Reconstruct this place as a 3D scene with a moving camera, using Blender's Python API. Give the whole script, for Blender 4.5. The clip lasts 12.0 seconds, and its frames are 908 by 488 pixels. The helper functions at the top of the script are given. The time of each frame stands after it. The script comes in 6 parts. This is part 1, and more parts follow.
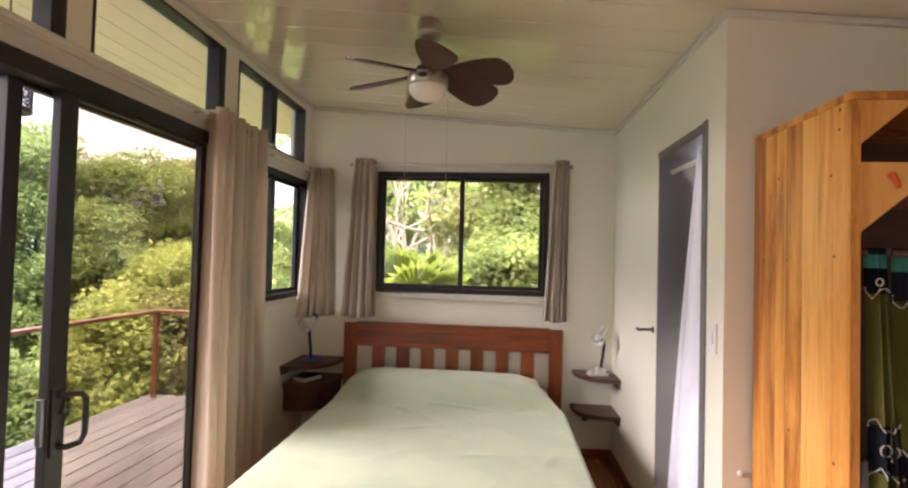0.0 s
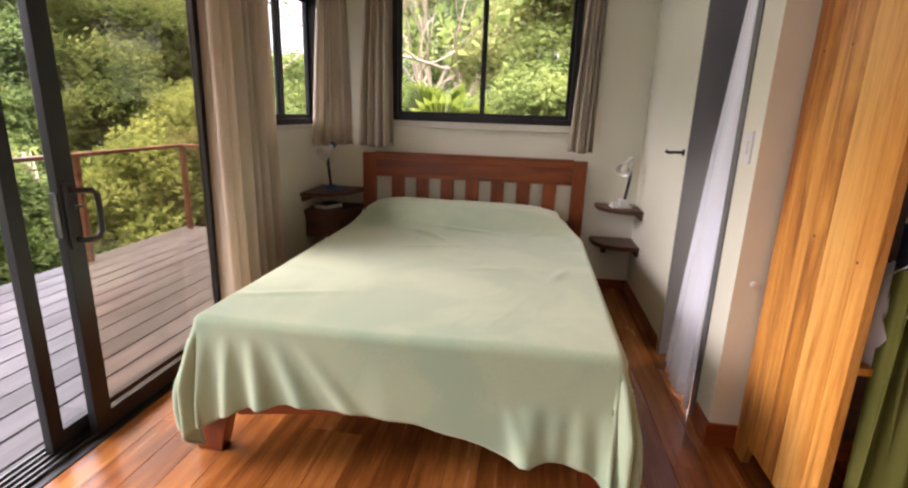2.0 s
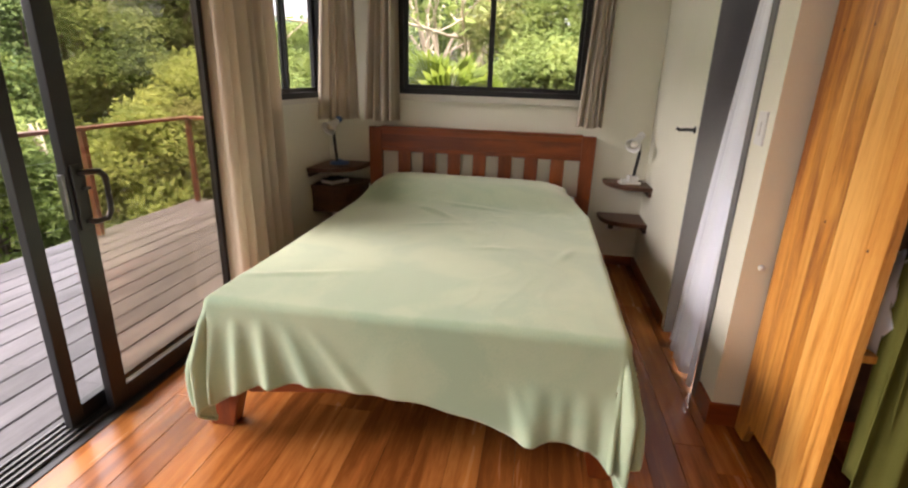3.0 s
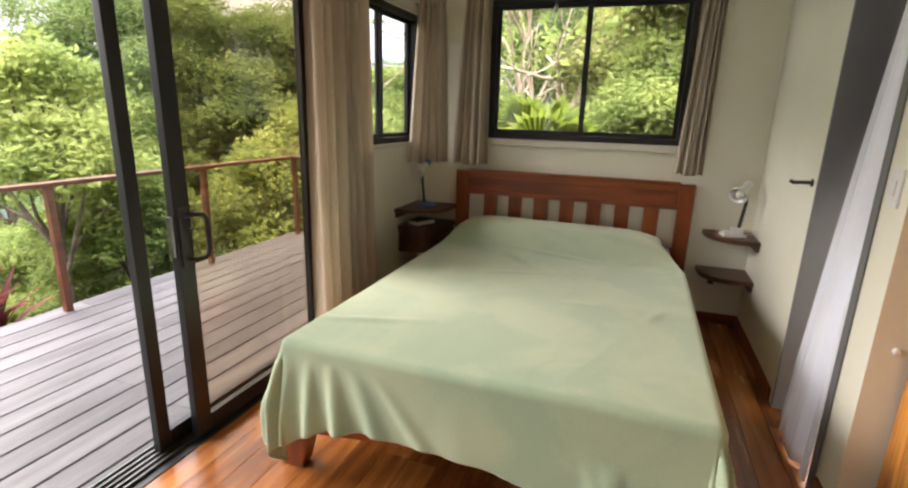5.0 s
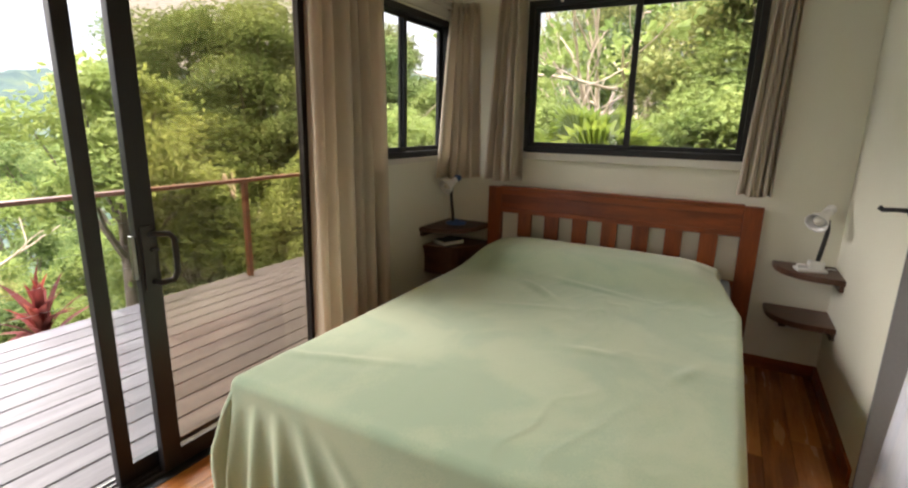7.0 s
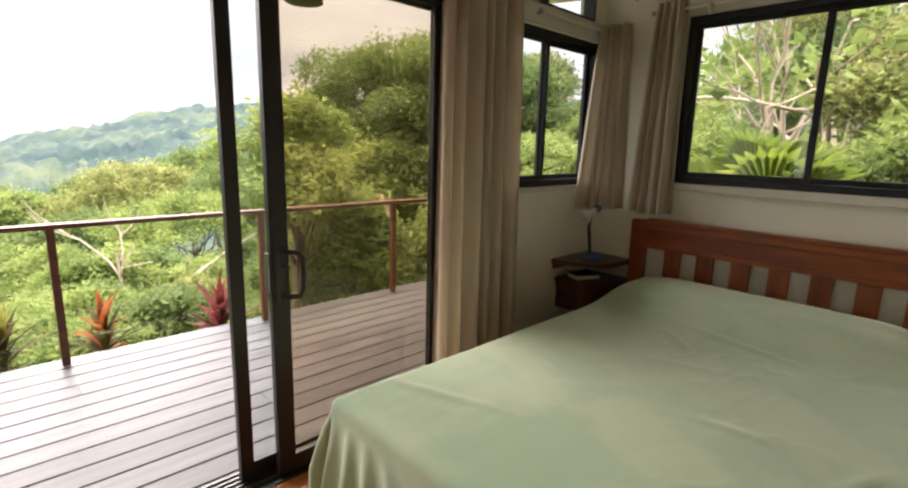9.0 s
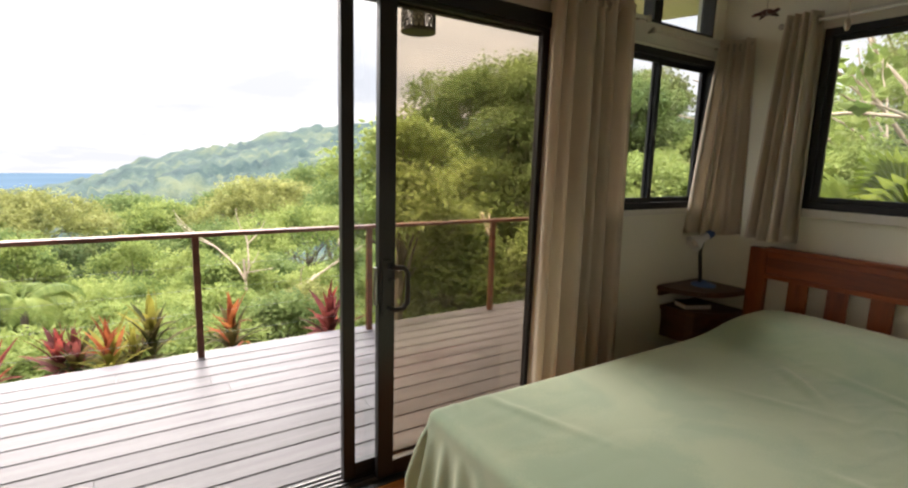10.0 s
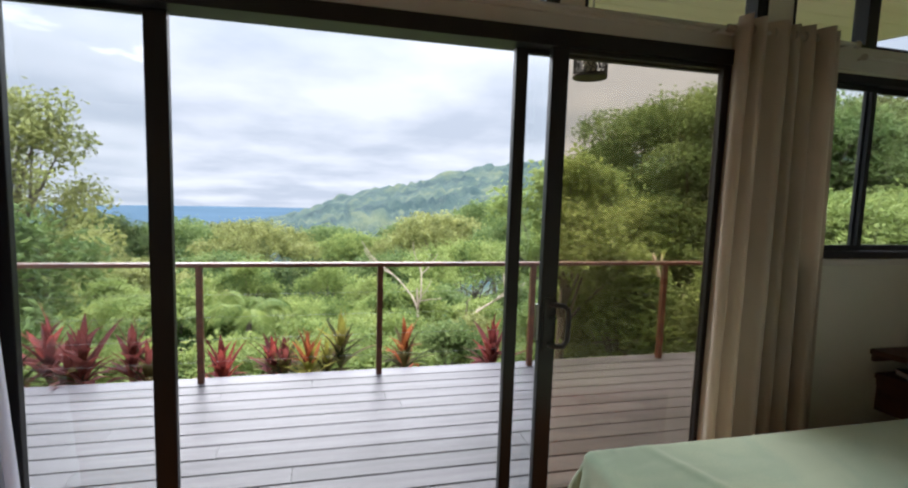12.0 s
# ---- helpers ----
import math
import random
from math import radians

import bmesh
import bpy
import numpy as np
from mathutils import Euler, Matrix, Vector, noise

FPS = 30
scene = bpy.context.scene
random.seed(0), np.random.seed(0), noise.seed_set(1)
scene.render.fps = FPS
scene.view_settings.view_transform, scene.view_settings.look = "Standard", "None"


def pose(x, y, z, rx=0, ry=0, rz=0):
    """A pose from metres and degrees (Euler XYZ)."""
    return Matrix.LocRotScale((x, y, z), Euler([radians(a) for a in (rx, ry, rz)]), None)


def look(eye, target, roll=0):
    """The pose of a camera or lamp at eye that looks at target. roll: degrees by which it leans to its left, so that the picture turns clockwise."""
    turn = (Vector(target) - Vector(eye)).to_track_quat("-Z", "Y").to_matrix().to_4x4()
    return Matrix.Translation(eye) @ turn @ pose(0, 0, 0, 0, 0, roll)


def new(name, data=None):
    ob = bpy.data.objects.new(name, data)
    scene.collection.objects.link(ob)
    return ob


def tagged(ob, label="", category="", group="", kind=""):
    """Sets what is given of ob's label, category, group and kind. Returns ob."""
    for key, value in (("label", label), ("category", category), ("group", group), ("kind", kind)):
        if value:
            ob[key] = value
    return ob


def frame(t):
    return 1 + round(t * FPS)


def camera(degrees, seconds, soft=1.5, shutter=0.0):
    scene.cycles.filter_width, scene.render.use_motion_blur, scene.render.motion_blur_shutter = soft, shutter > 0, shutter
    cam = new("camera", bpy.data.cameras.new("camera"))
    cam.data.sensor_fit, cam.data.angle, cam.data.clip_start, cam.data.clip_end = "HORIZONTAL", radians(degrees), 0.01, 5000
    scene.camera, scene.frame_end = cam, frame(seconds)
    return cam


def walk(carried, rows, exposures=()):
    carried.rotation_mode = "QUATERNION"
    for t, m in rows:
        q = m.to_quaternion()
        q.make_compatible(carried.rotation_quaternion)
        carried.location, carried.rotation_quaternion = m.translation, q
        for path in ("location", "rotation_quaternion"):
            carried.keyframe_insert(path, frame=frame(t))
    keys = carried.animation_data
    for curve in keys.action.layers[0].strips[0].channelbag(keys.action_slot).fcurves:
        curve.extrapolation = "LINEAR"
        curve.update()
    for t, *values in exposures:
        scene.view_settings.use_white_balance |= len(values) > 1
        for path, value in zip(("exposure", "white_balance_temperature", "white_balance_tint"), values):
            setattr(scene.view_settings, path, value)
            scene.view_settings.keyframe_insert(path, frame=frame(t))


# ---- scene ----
cam = camera(84.0, 12.0, soft=2.25)
PATH = [
    (0, (0.386, 0.315, 1.446), (0.205, 2.306, 1.502), 1.5),
    (0.5, (0.393, 0.307, 1.408), (0.184, 2.295, 1.477), 1.6),
    (1, (0.422, 0.337, 1.353), (0.161, 2.318, 1.277), 1.6),
    (1.5, (0.449, 0.37, 1.293), (0.173, 2.326, 0.981), 1.7),
    (2, (0.46, 0.414, 1.251), (0.184, 2.328, 0.742), 1.9),
    (2.5, (0.45, 0.417, 1.291), (0.174, 2.298, 0.669), 1.7),
    (3, (0.458, 0.427, 1.295), (0.164, 2.303, 0.669), 1.9),
    (5, (0.486, 0.508, 1.343), (-0.162, 2.332, 0.84), 1.6),
    (5.5, (0.494, 0.602, 1.35), (-0.24, 2.4, 0.871), 1.6),
    (6, (0.569, 0.726, 1.342), (-0.219, 2.503, 0.873), 1.5),
    (6.5, (0.625, 0.828, 1.337), (-0.197, 2.592, 0.876), 1.7),
    (6.7, (0.649, 0.861, 1.342), (-0.209, 2.607, 0.88), 1.5),
    (8.5, (0.675, 1.05, 1.318), (-0.592, 2.546, 0.923), 1.7),
    (9, (0.703, 1.078, 1.359), (-0.704, 2.447, 0.975), 1.5),
    (9.5, (0.708, 1.06, 1.378), (-0.824, 2.295, 1.017), 1.6),
    (10, (0.724, 1.048, 1.377), (-0.933, 2.12, 1.05), 1.7),
    (10.5, (0.75, 1.028, 1.374), (-1.003, 1.946, 1.082), 1.7),
    (11, (0.777, 1.021, 1.385), (-1.049, 1.794, 1.123), 1.7),
    (11.5, (0.8, 1.022, 1.397), (-1.085, 1.649, 1.165), 1.7),
    (12, (0.817, 1.012, 1.395), (-1.113, 1.495, 1.193), 1.8),
]
EXPOSURES = [(0.0, 3.35, 6600, 29), (1.0, 3.17, 6350, 29), (3.0, 2.95, 6850, 22), (6.0, 2.87, 6700, 16), (9.0, 2.42, 6850, 16), (10.5, 2.14, 6700, 15), (12.0, 1.8, 5950, 12)]
walk(cam, [(t, look(eye, target, roll)) for t, eye, target, roll in PATH], EXPOSURES)

# ---- world and light ----
world = bpy.data.worlds.new("sky")
scene.world = world
world.use_nodes = True
wn, wl = world.node_tree.nodes, world.node_tree.links
wn.clear()
SUN_EL, SUN_AZ = radians(31), radians(266)
sky = wn.new("ShaderNodeTexSky")
sky.sky_type, sky.sun_disc, sky.sun_elevation, sky.sun_rotation = "NISHITA", False, SUN_EL, SUN_AZ
sky.air_density, sky.dust_density = 1.0, 1.5
wco = wn.new("ShaderNodeTexCoord")
wsep = wn.new("ShaderNodeSeparateXYZ")
wl.new(wco.outputs["Generated"], wsep.inputs[0])
lift = wn.new("ShaderNodeMath")
lift.operation = "ADD"
lift.inputs[1].default_value = 0.16
wl.new(wsep.outputs[2], lift.inputs[0])
flat = wn.new("ShaderNodeMath")
flat.operation = "MAXIMUM"
flat.inputs[1].default_value = 0.05
wl.new(lift.outputs[0], flat.inputs[0])
comb = wn.new("ShaderNodeCombineXYZ")
for k in (0, 1):
    dv = wn.new("ShaderNodeMath")
    dv.operation = "DIVIDE"
    wl.new(wsep.outputs[k], dv.inputs[0])
    wl.new(flat.outputs[0], dv.inputs[1])
    wl.new(dv.outputs[0], comb.inputs[k])
cloud = wn.new("ShaderNodeTexNoise")
cloud.inputs["Scale"].default_value, cloud.inputs["Detail"].default_value = 0.55, 7
wl.new(comb.outputs[0], cloud.inputs["Vector"])
cover = wn.new("ShaderNodeValToRGB")
cover.color_ramp.elements[0].position, cover.color_ramp.elements[1].position = 0.16, 0.36
wl.new(cloud.outputs["Fac"], cover.inputs[0])
cloud2 = wn.new("ShaderNodeTexNoise")
cloud2.inputs["Scale"].default_value, cloud2.inputs["Detail"].default_value = 0.8, 5
wl.new(comb.outputs[0], cloud2.inputs["Vector"])
tone = wn.new("ShaderNodeValToRGB")
tone.color_ramp.elements[0].position, tone.color_ramp.elements[1].position = 0.40, 0.62
tone.color_ramp.elements[0].color = (5.0, 5.4, 5.95, 1)
tone.color_ramp.elements[1].color = (7.4, 7.55, 7.8, 1)
wl.new(cloud2.outputs["Fac"], tone.inputs[0])
# an overcast sky is darker towards the horizon
grade = wn.new("ShaderNodeMath")
grade.operation = "MULTIPLY_ADD"
grade.inputs[1].default_value, grade.inputs[2].default_value = 3.2, 0.25
zz = wn.new("ShaderNodeMath")
zz.operation = "POWER"
zz.inputs[1].default_value = 3.2
zz.use_clamp = True
wl.new(wsep.outputs[2], zz.inputs[0])
wl.new(zz.outputs[0], grade.inputs[0])
shade = wn.new("ShaderNodeVectorMath")
shade.operation = "SCALE"
wl.new(tone.outputs[0], shade.inputs[0])
wl.new(grade.outputs[0], shade.inputs["Scale"])
wmix = wn.new("ShaderNodeMix")
wmix.data_type = "RGBA"
wl.new(cover.outputs[0], wmix.inputs["Factor"])
wl.new(sky.outputs[0], wmix.inputs[6])
wl.new(shade.outputs[0], wmix.inputs[7])
bg = wn.new("ShaderNodeBackground")
bg.inputs["Strength"].default_value = 0.15
wl.new(wmix.outputs[2], bg.inputs["Color"])
wout = wn.new("ShaderNodeOutputWorld")
wl.new(bg.outputs[0], wout.inputs[0])
sun = new("sun", bpy.data.lights.new("sun", "SUN"))
sun.data.energy, sun.data.angle, sun.data.color = 1.1, radians(45), (1.0, 0.96, 0.90)
sun.matrix_basis = look((0, 0, 30), Vector((0, 0, 30)) - Vector((math.sin(SUN_AZ) * math.cos(SUN_EL), math.cos(SUN_AZ) * math.cos(SUN_EL), math.sin(SUN_EL))))

# fill lamp added in an unseen opening behind the walk
west = new("fill_west", bpy.data.lights.new("fill_west", "AREA"))
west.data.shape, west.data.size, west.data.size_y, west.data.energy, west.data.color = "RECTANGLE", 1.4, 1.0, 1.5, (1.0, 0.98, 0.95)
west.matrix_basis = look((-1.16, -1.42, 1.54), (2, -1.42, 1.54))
# daylight through the bathroom window
bath = new("daylight_bathroom", bpy.data.lights.new("daylight_bathroom", "AREA"))
bath.data.shape, bath.data.size, bath.data.size_y, bath.data.energy, bath.data.color = "RECTANGLE", 0.75, 0.75, 9, (0.88, 0.93, 1.0)
bath.matrix_basis = look((2.1, 4.12, 1.7), (1.9, 0, 1.2))


# ---- materials ----
def mat(name, dark, light, rough=0.6, metal=0.0, scale=6.0, fine=80.0, bump=0.15, depth=0.002, stretch=(1, 1, 1), spread=0.0, spec=0.5, coat=0.0, sheen=0.0, mid=None, island=0.0, rough_var=0.1):
    """A surface whose colour wanders between dark and light at two scales, with fine relief; spread: how far single pieces differ."""
    m = bpy.data.materials.new(name)
    m.use_nodes = True
    n, l = m.node_tree.nodes, m.node_tree.links
    b = n["Principled BSDF"]
    co, info, mp, geo = n.new("ShaderNodeTexCoord"), n.new("ShaderNodeObjectInfo"), n.new("ShaderNodeMapping"), n.new("ShaderNodeNewGeometry")
    mp.inputs["Scale"].default_value = stretch
    sh = n.new("ShaderNodeVectorMath")
    sh.operation = "SCALE"
    sh.inputs[0].default_value = (13.1, 7.7, 5.3)
    l.new(info.outputs["Random"], sh.inputs["Scale"])
    l.new(sh.outputs[0], mp.inputs["Location"])
    l.new(co.outputs["Object"], mp.inputs["Vector"])
    big, small = n.new("ShaderNodeTexNoise"), n.new("ShaderNodeTexNoise")
    big.inputs["Scale"].default_value, big.inputs["Detail"].default_value = scale, 5
    small.inputs["Scale"].default_value, small.inputs["Detail"].default_value = fine, 4
    l.new(mp.outputs[0], big.inputs["Vector"])
    l.new(mp.outputs[0], small.inputs["Vector"])
    add = n.new("ShaderNodeMath")
    add.operation = "MULTIPLY_ADD"
    add.inputs[1].default_value = 0.3
    l.new(small.outputs["Fac"], add.inputs[0])
    l.new(big.outputs["Fac"], add.inputs[2])
    sub = n.new("ShaderNodeMath")
    sub.operation = "SUBTRACT"
    sub.inputs[1].default_value = 0.15
    l.new(add.outputs[0], sub.inputs[0])
    src = sub
    for amount, out in ((spread, info.outputs["Random"]), (island, geo.outputs["Random Per Island"])):
        if amount:
            k = n.new("ShaderNodeMath")
            k.operation = "MULTIPLY_ADD"
            k.inputs[1].default_value = amount
            l.new(out, k.inputs[0])
            k2 = n.new("ShaderNodeMath")
            k2.operation = "SUBTRACT"
            k2.inputs[1].default_value = amount / 2
            l.new(src.outputs[0], k.inputs[2])
            l.new(k.outputs[0], k2.inputs[0])
            src = k2
    ramp = n.new("ShaderNodeValToRGB")
    e = ramp.color_ramp.elements
    e[0].position, e[1].position = 0.3, 0.7
    e[0].color, e[1].color = (*dark, 1), (*light, 1)
    if mid:
        e.new(0.5).color = (*mid, 1)
    l.new(src.outputs[0], ramp.inputs[0])
    l.new(ramp.outputs[0], b.inputs["Base Color"])
    rr = n.new("ShaderNodeMapRange")
    rr.inputs["To Min"].default_value, rr.inputs["To Max"].default_value = max(0.02, rough - rough_var), min(1, rough + rough_var)
    l.new(big.outputs["Fac"], rr.inputs["Value"])
    l.new(rr.outputs[0], b.inputs["Roughness"])
    b.inputs["Metallic"].default_value = metal
    b.inputs["Specular IOR Level"].default_value = spec
    b.inputs["Coat Weight"].default_value = coat
    b.inputs["Coat Roughness"].default_value = 0.15
    if sheen:
        b.inputs["Sheen Weight"].default_value, b.inputs["Sheen Roughness"].default_value = sheen, 0.45
        b.inputs["Sheen Tint"].default_value = (1.0, 0.97, 0.84, 1)
    if bump:
        bp = n.new("ShaderNodeBump")
        bp.inputs["Strength"].default_value, bp.inputs["Distance"].default_value = bump, depth
        l.new(add.outputs[0], bp.inputs["Height"])
        l.new(bp.outputs[0], b.inputs["Normal"])
    return m


def leafy(name, dark, light, mid=None, through_light=0.45, rough=0.75):
    """Leaves: each one differs, and some light passes through them."""
    m = mat(name, dark, light, rough=rough, scale=0.9, fine=9, bump=0, island=0.17, mid=mid, spec=0.2)
    n, l = m.node_tree.nodes, m.node_tree.links
    b, out = n["Principled BSDF"], n["Material Output"]
    tr, mx = n.new("ShaderNodeBsdfTranslucent"), n.new("ShaderNodeMixShader")
    col = b.inputs["Base Color"].links[0].from_socket
    l.new(col, tr.inputs["Color"])
    mx.inputs[0].default_value = through_light
    l.new(b.outputs[0], mx.inputs[1])
    l.new(tr.outputs[0], mx.inputs[2])
    l.new(mx.outputs[0], out.inputs["Surface"])
    return m


def cloth(name, dark, light, **more):
    """Woven cloth that lets some light through."""
    m = mat(name, dark, light, **more)
    n, l = m.node_tree.nodes, m.node_tree.links
    b, out = n["Principled BSDF"], n["Material Output"]
    tr, mx = n.new("ShaderNodeBsdfTranslucent"), n.new("ShaderNodeMixShader")
    l.new(b.inputs["Base Color"].links[0].from_socket, tr.inputs["Color"])
    mx.inputs[0].default_value = 0.38
    l.new(b.outputs[0], mx.inputs[1])
    l.new(tr.outputs[0], mx.inputs[2])
    l.new(mx.outputs[0], out.inputs["Surface"])
    return m


def glass(name, tint, gloss=0.06):
    m = bpy.data.materials.new(name)
    m.use_nodes = True
    n, l = m.node_tree.nodes, m.node_tree.links
    n.remove(n["Principled BSDF"])
    t, g, mx, fr = n.new("ShaderNodeBsdfTransparent"), n.new("ShaderNodeBsdfGlossy"), n.new("ShaderNodeMixShader"), n.new("ShaderNodeLayerWeight")
    t.inputs["Color"].default_value = (*tint, 1)
    g.inputs["Roughness"].default_value = 0.01
    fr.inputs["Blend"].default_value = 0.5
    pw, sc = n.new("ShaderNodeMath"), n.new("ShaderNodeMath")
    pw.operation, sc.operation = "POWER", "MULTIPLY_ADD"
    pw.inputs[1].default_value = 4.5
    sc.inputs[1].default_value, sc.inputs[2].default_value = gloss * 5, gloss * 0.4
    l.new(fr.outputs["Facing"], pw.inputs[0])
    l.new(pw.outputs[0], sc.inputs[0])
    l.new(sc.outputs[0], mx.inputs[0])
    l.new(t.outputs[0], mx.inputs[1])
    l.new(g.outputs[0], mx.inputs[2])
    l.new(mx.outputs[0], n["Material Output"].inputs["Surface"])
    return m


M_WALL = mat("wall_paint", (0.76, 0.75, 0.635), (0.82, 0.81, 0.70), rough=0.55, scale=1.3, fine=120, bump=0.06, depth=0.001)
M_CEIL = mat("ceiling_panel", (0.79, 0.715, 0.56), (0.85, 0.775, 0.62), rough=0.035, scale=0.8, fine=12, bump=0.012, depth=0.002, rough_var=0.015, spec=0.8, coat=1.0)
M_CEIL.node_tree.nodes["Principled BSDF"].inputs["Coat Roughness"].default_value = 0.03
M_SOFFIT = mat("soffit_board", (0.79, 0.65, 0.42), (0.86, 0.72, 0.49), rough=0.5, scale=1, fine=30, bump=0.03)
M_TRIM = mat("trim_paint", (0.62, 0.60, 0.54), (0.70, 0.68, 0.62), rough=0.45, scale=2, fine=90, bump=0.05, depth=0.001)
M_GREY = mat("grey_paint", (0.135, 0.135, 0.145), (0.175, 0.175, 0.185), rough=0.5, scale=2, fine=90, bump=0.05, depth=0.001)
M_BRONZE = mat("dark_aluminium", (0.0062, 0.0064, 0.0075), (0.0105, 0.0108, 0.0122), rough=0.45, scale=4, fine=150, bump=0.03, depth=0.0005)
M_TRACK = mat("track_aluminium", (0.10, 0.10, 0.10), (0.2, 0.2, 0.2), rough=0.35, metal=0.8, scale=8, fine=120, bump=0.04)
M_CLEAR = glass("clear_glass", (0.97, 0.98, 0.98))
M_TINT = glass("bronze_glass", (0.87, 0.79, 0.69))
M_FLOOR = mat("floor_board", (0.18, 0.054, 0.012), (0.43, 0.158, 0.038), mid=(0.30, 0.098, 0.023), rough=0.25, scale=3.0, fine=26, bump=0.05, depth=0.0006, stretch=(9, 0.7, 4), spread=0.35, rough_var=0.08)
M_DECK = mat("deck_board", (0.058, 0.052, 0.056), (0.132, 0.121, 0.128), mid=(0.092, 0.083, 0.089), spec=0.28, rough=0.42, scale=2.0, fine=30, bump=0.2, depth=0.001, stretch=(7, 0.8, 4), spread=0.25, rough_var=0.12)
M_RAIL = mat("rail_wood", (0.085, 0.026, 0.014), (0.17, 0.056, 0.028), rough=0.4, scale=3, fine=40, bump=0.08, stretch=(5, 1, 5), spread=0.2)
M_STEEL = mat("cable_steel", (0.18, 0.18, 0.18), (0.3, 0.3, 0.3), rough=0.3, metal=1.0, bump=0)
M_BLACK = mat("black_plastic", (0.008, 0.008, 0.009), (0.02, 0.02, 0.02), rough=0.4, scale=10, fine=150, bump=0.03)
M_BEDWOOD = mat("bed_wood", (0.14, 0.027, 0.006), (0.31, 0.074, 0.015), mid=(0.22, 0.047, 0.0095), rough=0.32, scale=2.5, fine=24, bump=0.05, depth=0.0006, stretch=(1.0, 6, 7), spread=0.2)
M_BEDWOOD_UP = mat("bed_wood_upright", (0.13, 0.025, 0.006), (0.29, 0.069, 0.014), mid=(0.205, 0.044, 0.009), rough=0.32, scale=2.5, fine=24, bump=0.05, depth=0.0006, stretch=(7, 6, 1), spread=0.25)
M_TEAK = mat("teak_board", (0.28, 0.085, 0.015), (0.82, 0.44, 0.12), mid=(0.64, 0.275, 0.052), rough=0.36, scale=2.2, fine=30, bump=0.05, depth=0.0006, stretch=(3.2, 4.5, 0.38), spread=0.36)
for nd in M_TEAK.node_tree.nodes:
    if nd.bl_idname == "ShaderNodeTexNoise":
        nd.inputs["Distortion"].default_value = 1.7
M_DARKWOOD = mat("shelf_wood", (0.05, 0.019, 0.011), (0.115, 0.046, 0.025), rough=0.4, scale=3, fine=30, bump=0.06, stretch=(1.5, 8, 8), spread=0.2)
M_BLANKET = mat("plush_blanket", (0.355, 0.49, 0.345), (0.435, 0.548, 0.382), mid=(0.395, 0.52, 0.362), rough=0.85, scale=2.3, fine=220, bump=0.35, depth=0.002, sheen=0.7, spec=0.15)
# the pile lies brushed in patches
for nd in M_BLANKET.node_tree.nodes:
    if nd.bl_idname == "ShaderNodeValToRGB":
        nd.color_ramp.elements[0].position, nd.color_ramp.elements[1].position, nd.color_ramp.elements[2].position = 0.44, 0.49, 0.57
    if nd.bl_idname == "ShaderNodeTexNoise" and nd.inputs["Scale"].default_value < 10:
        nd.inputs["Distortion"].default_value = 0.6
M_CURTAIN = cloth("curtain_cloth", (0.62, 0.55, 0.455), (0.72, 0.65, 0.55), rough=0.9, scale=2, fine=400, bump=0.25, depth=0.0006, spec=0.15, sheen=0.15)
M_PRINT = mat("black_white_print", (0.012, 0.012, 0.014), (0.62, 0.60, 0.56), rough=0.85, scale=14, fine=60, bump=0.2, depth=0.001, spec=0.15)
for nd in M_PRINT.node_tree.nodes:
    if nd.bl_idname == "ShaderNodeValToRGB":
        nd.color_ramp.elements[0].position, nd.color_ramp.elements[1].position = 0.55, 0.58
M_SHEER = cloth("white_cloth", (0.82, 0.84, 0.91), (0.87, 0.89, 0.95), rough=0.9, scale=2, fine=300, bump=0.2, depth=0.0008, spec=0.15)
M_NICKEL = mat("brushed_nickel", (0.42, 0.38, 0.32), (0.55, 0.50, 0.43), rough=0.32, metal=1.0, scale=20, fine=300, bump=0.03)
M_FANBLADE = mat("fan_blade_wood", (0.045, 0.010, 0.008), (0.085, 0.022, 0.016), rough=0.38, scale=5, fine=50, bump=0.04, stretch=(1, 6, 1))
M_OPAL = mat("opal_glass", (0.78, 0.75, 0.68), (0.84, 0.81, 0.74), rough=0.25, scale=4, fine=60, bump=0)
M_WHITE = mat("white_plastic", (0.70, 0.70, 0.70), (0.80, 0.80, 0.79), rough=0.35, scale=6, fine=100, bump=0.02)
M_BLUE = mat("blue_plastic", (0.04, 0.10, 0.30), (0.07, 0.15, 0.40), rough=0.35, scale=6, fine=100, bump=0.02)
M_PAPER = mat("paper", (0.6, 0.6, 0.58), (0.72, 0.72, 0.7), rough=0.7, bump=0.05)
M_ROOF = mat("roof_sheet", (0.25, 0.25, 0.26), (0.35, 0.35, 0.36), rough=0.5, bump=0.05)
M_GROUND = mat("hill_ground", (0.022, 0.045, 0.012), (0.10, 0.14, 0.035), mid=(0.05, 0.085, 0.02), rough=0.9, scale=0.05, fine=0.9, bump=0.5, depth=0.3)
# bluish distance haze over the hills is put into this colour
M_FAR = mat("far_forest_hazed", (0.016, 0.034, 0.034), (0.085, 0.10, 0.058), mid=(0.034, 0.056, 0.048), rough=0.95, scale=0.014, fine=0.35, bump=0.8, depth=6.0, spec=0.1)
M_SEA = mat("far_sea", (0.05, 0.078, 0.105), (0.062, 0.094, 0.125), rough=0.8, scale=0.002, fine=0.01, bump=0, spec=0.0)
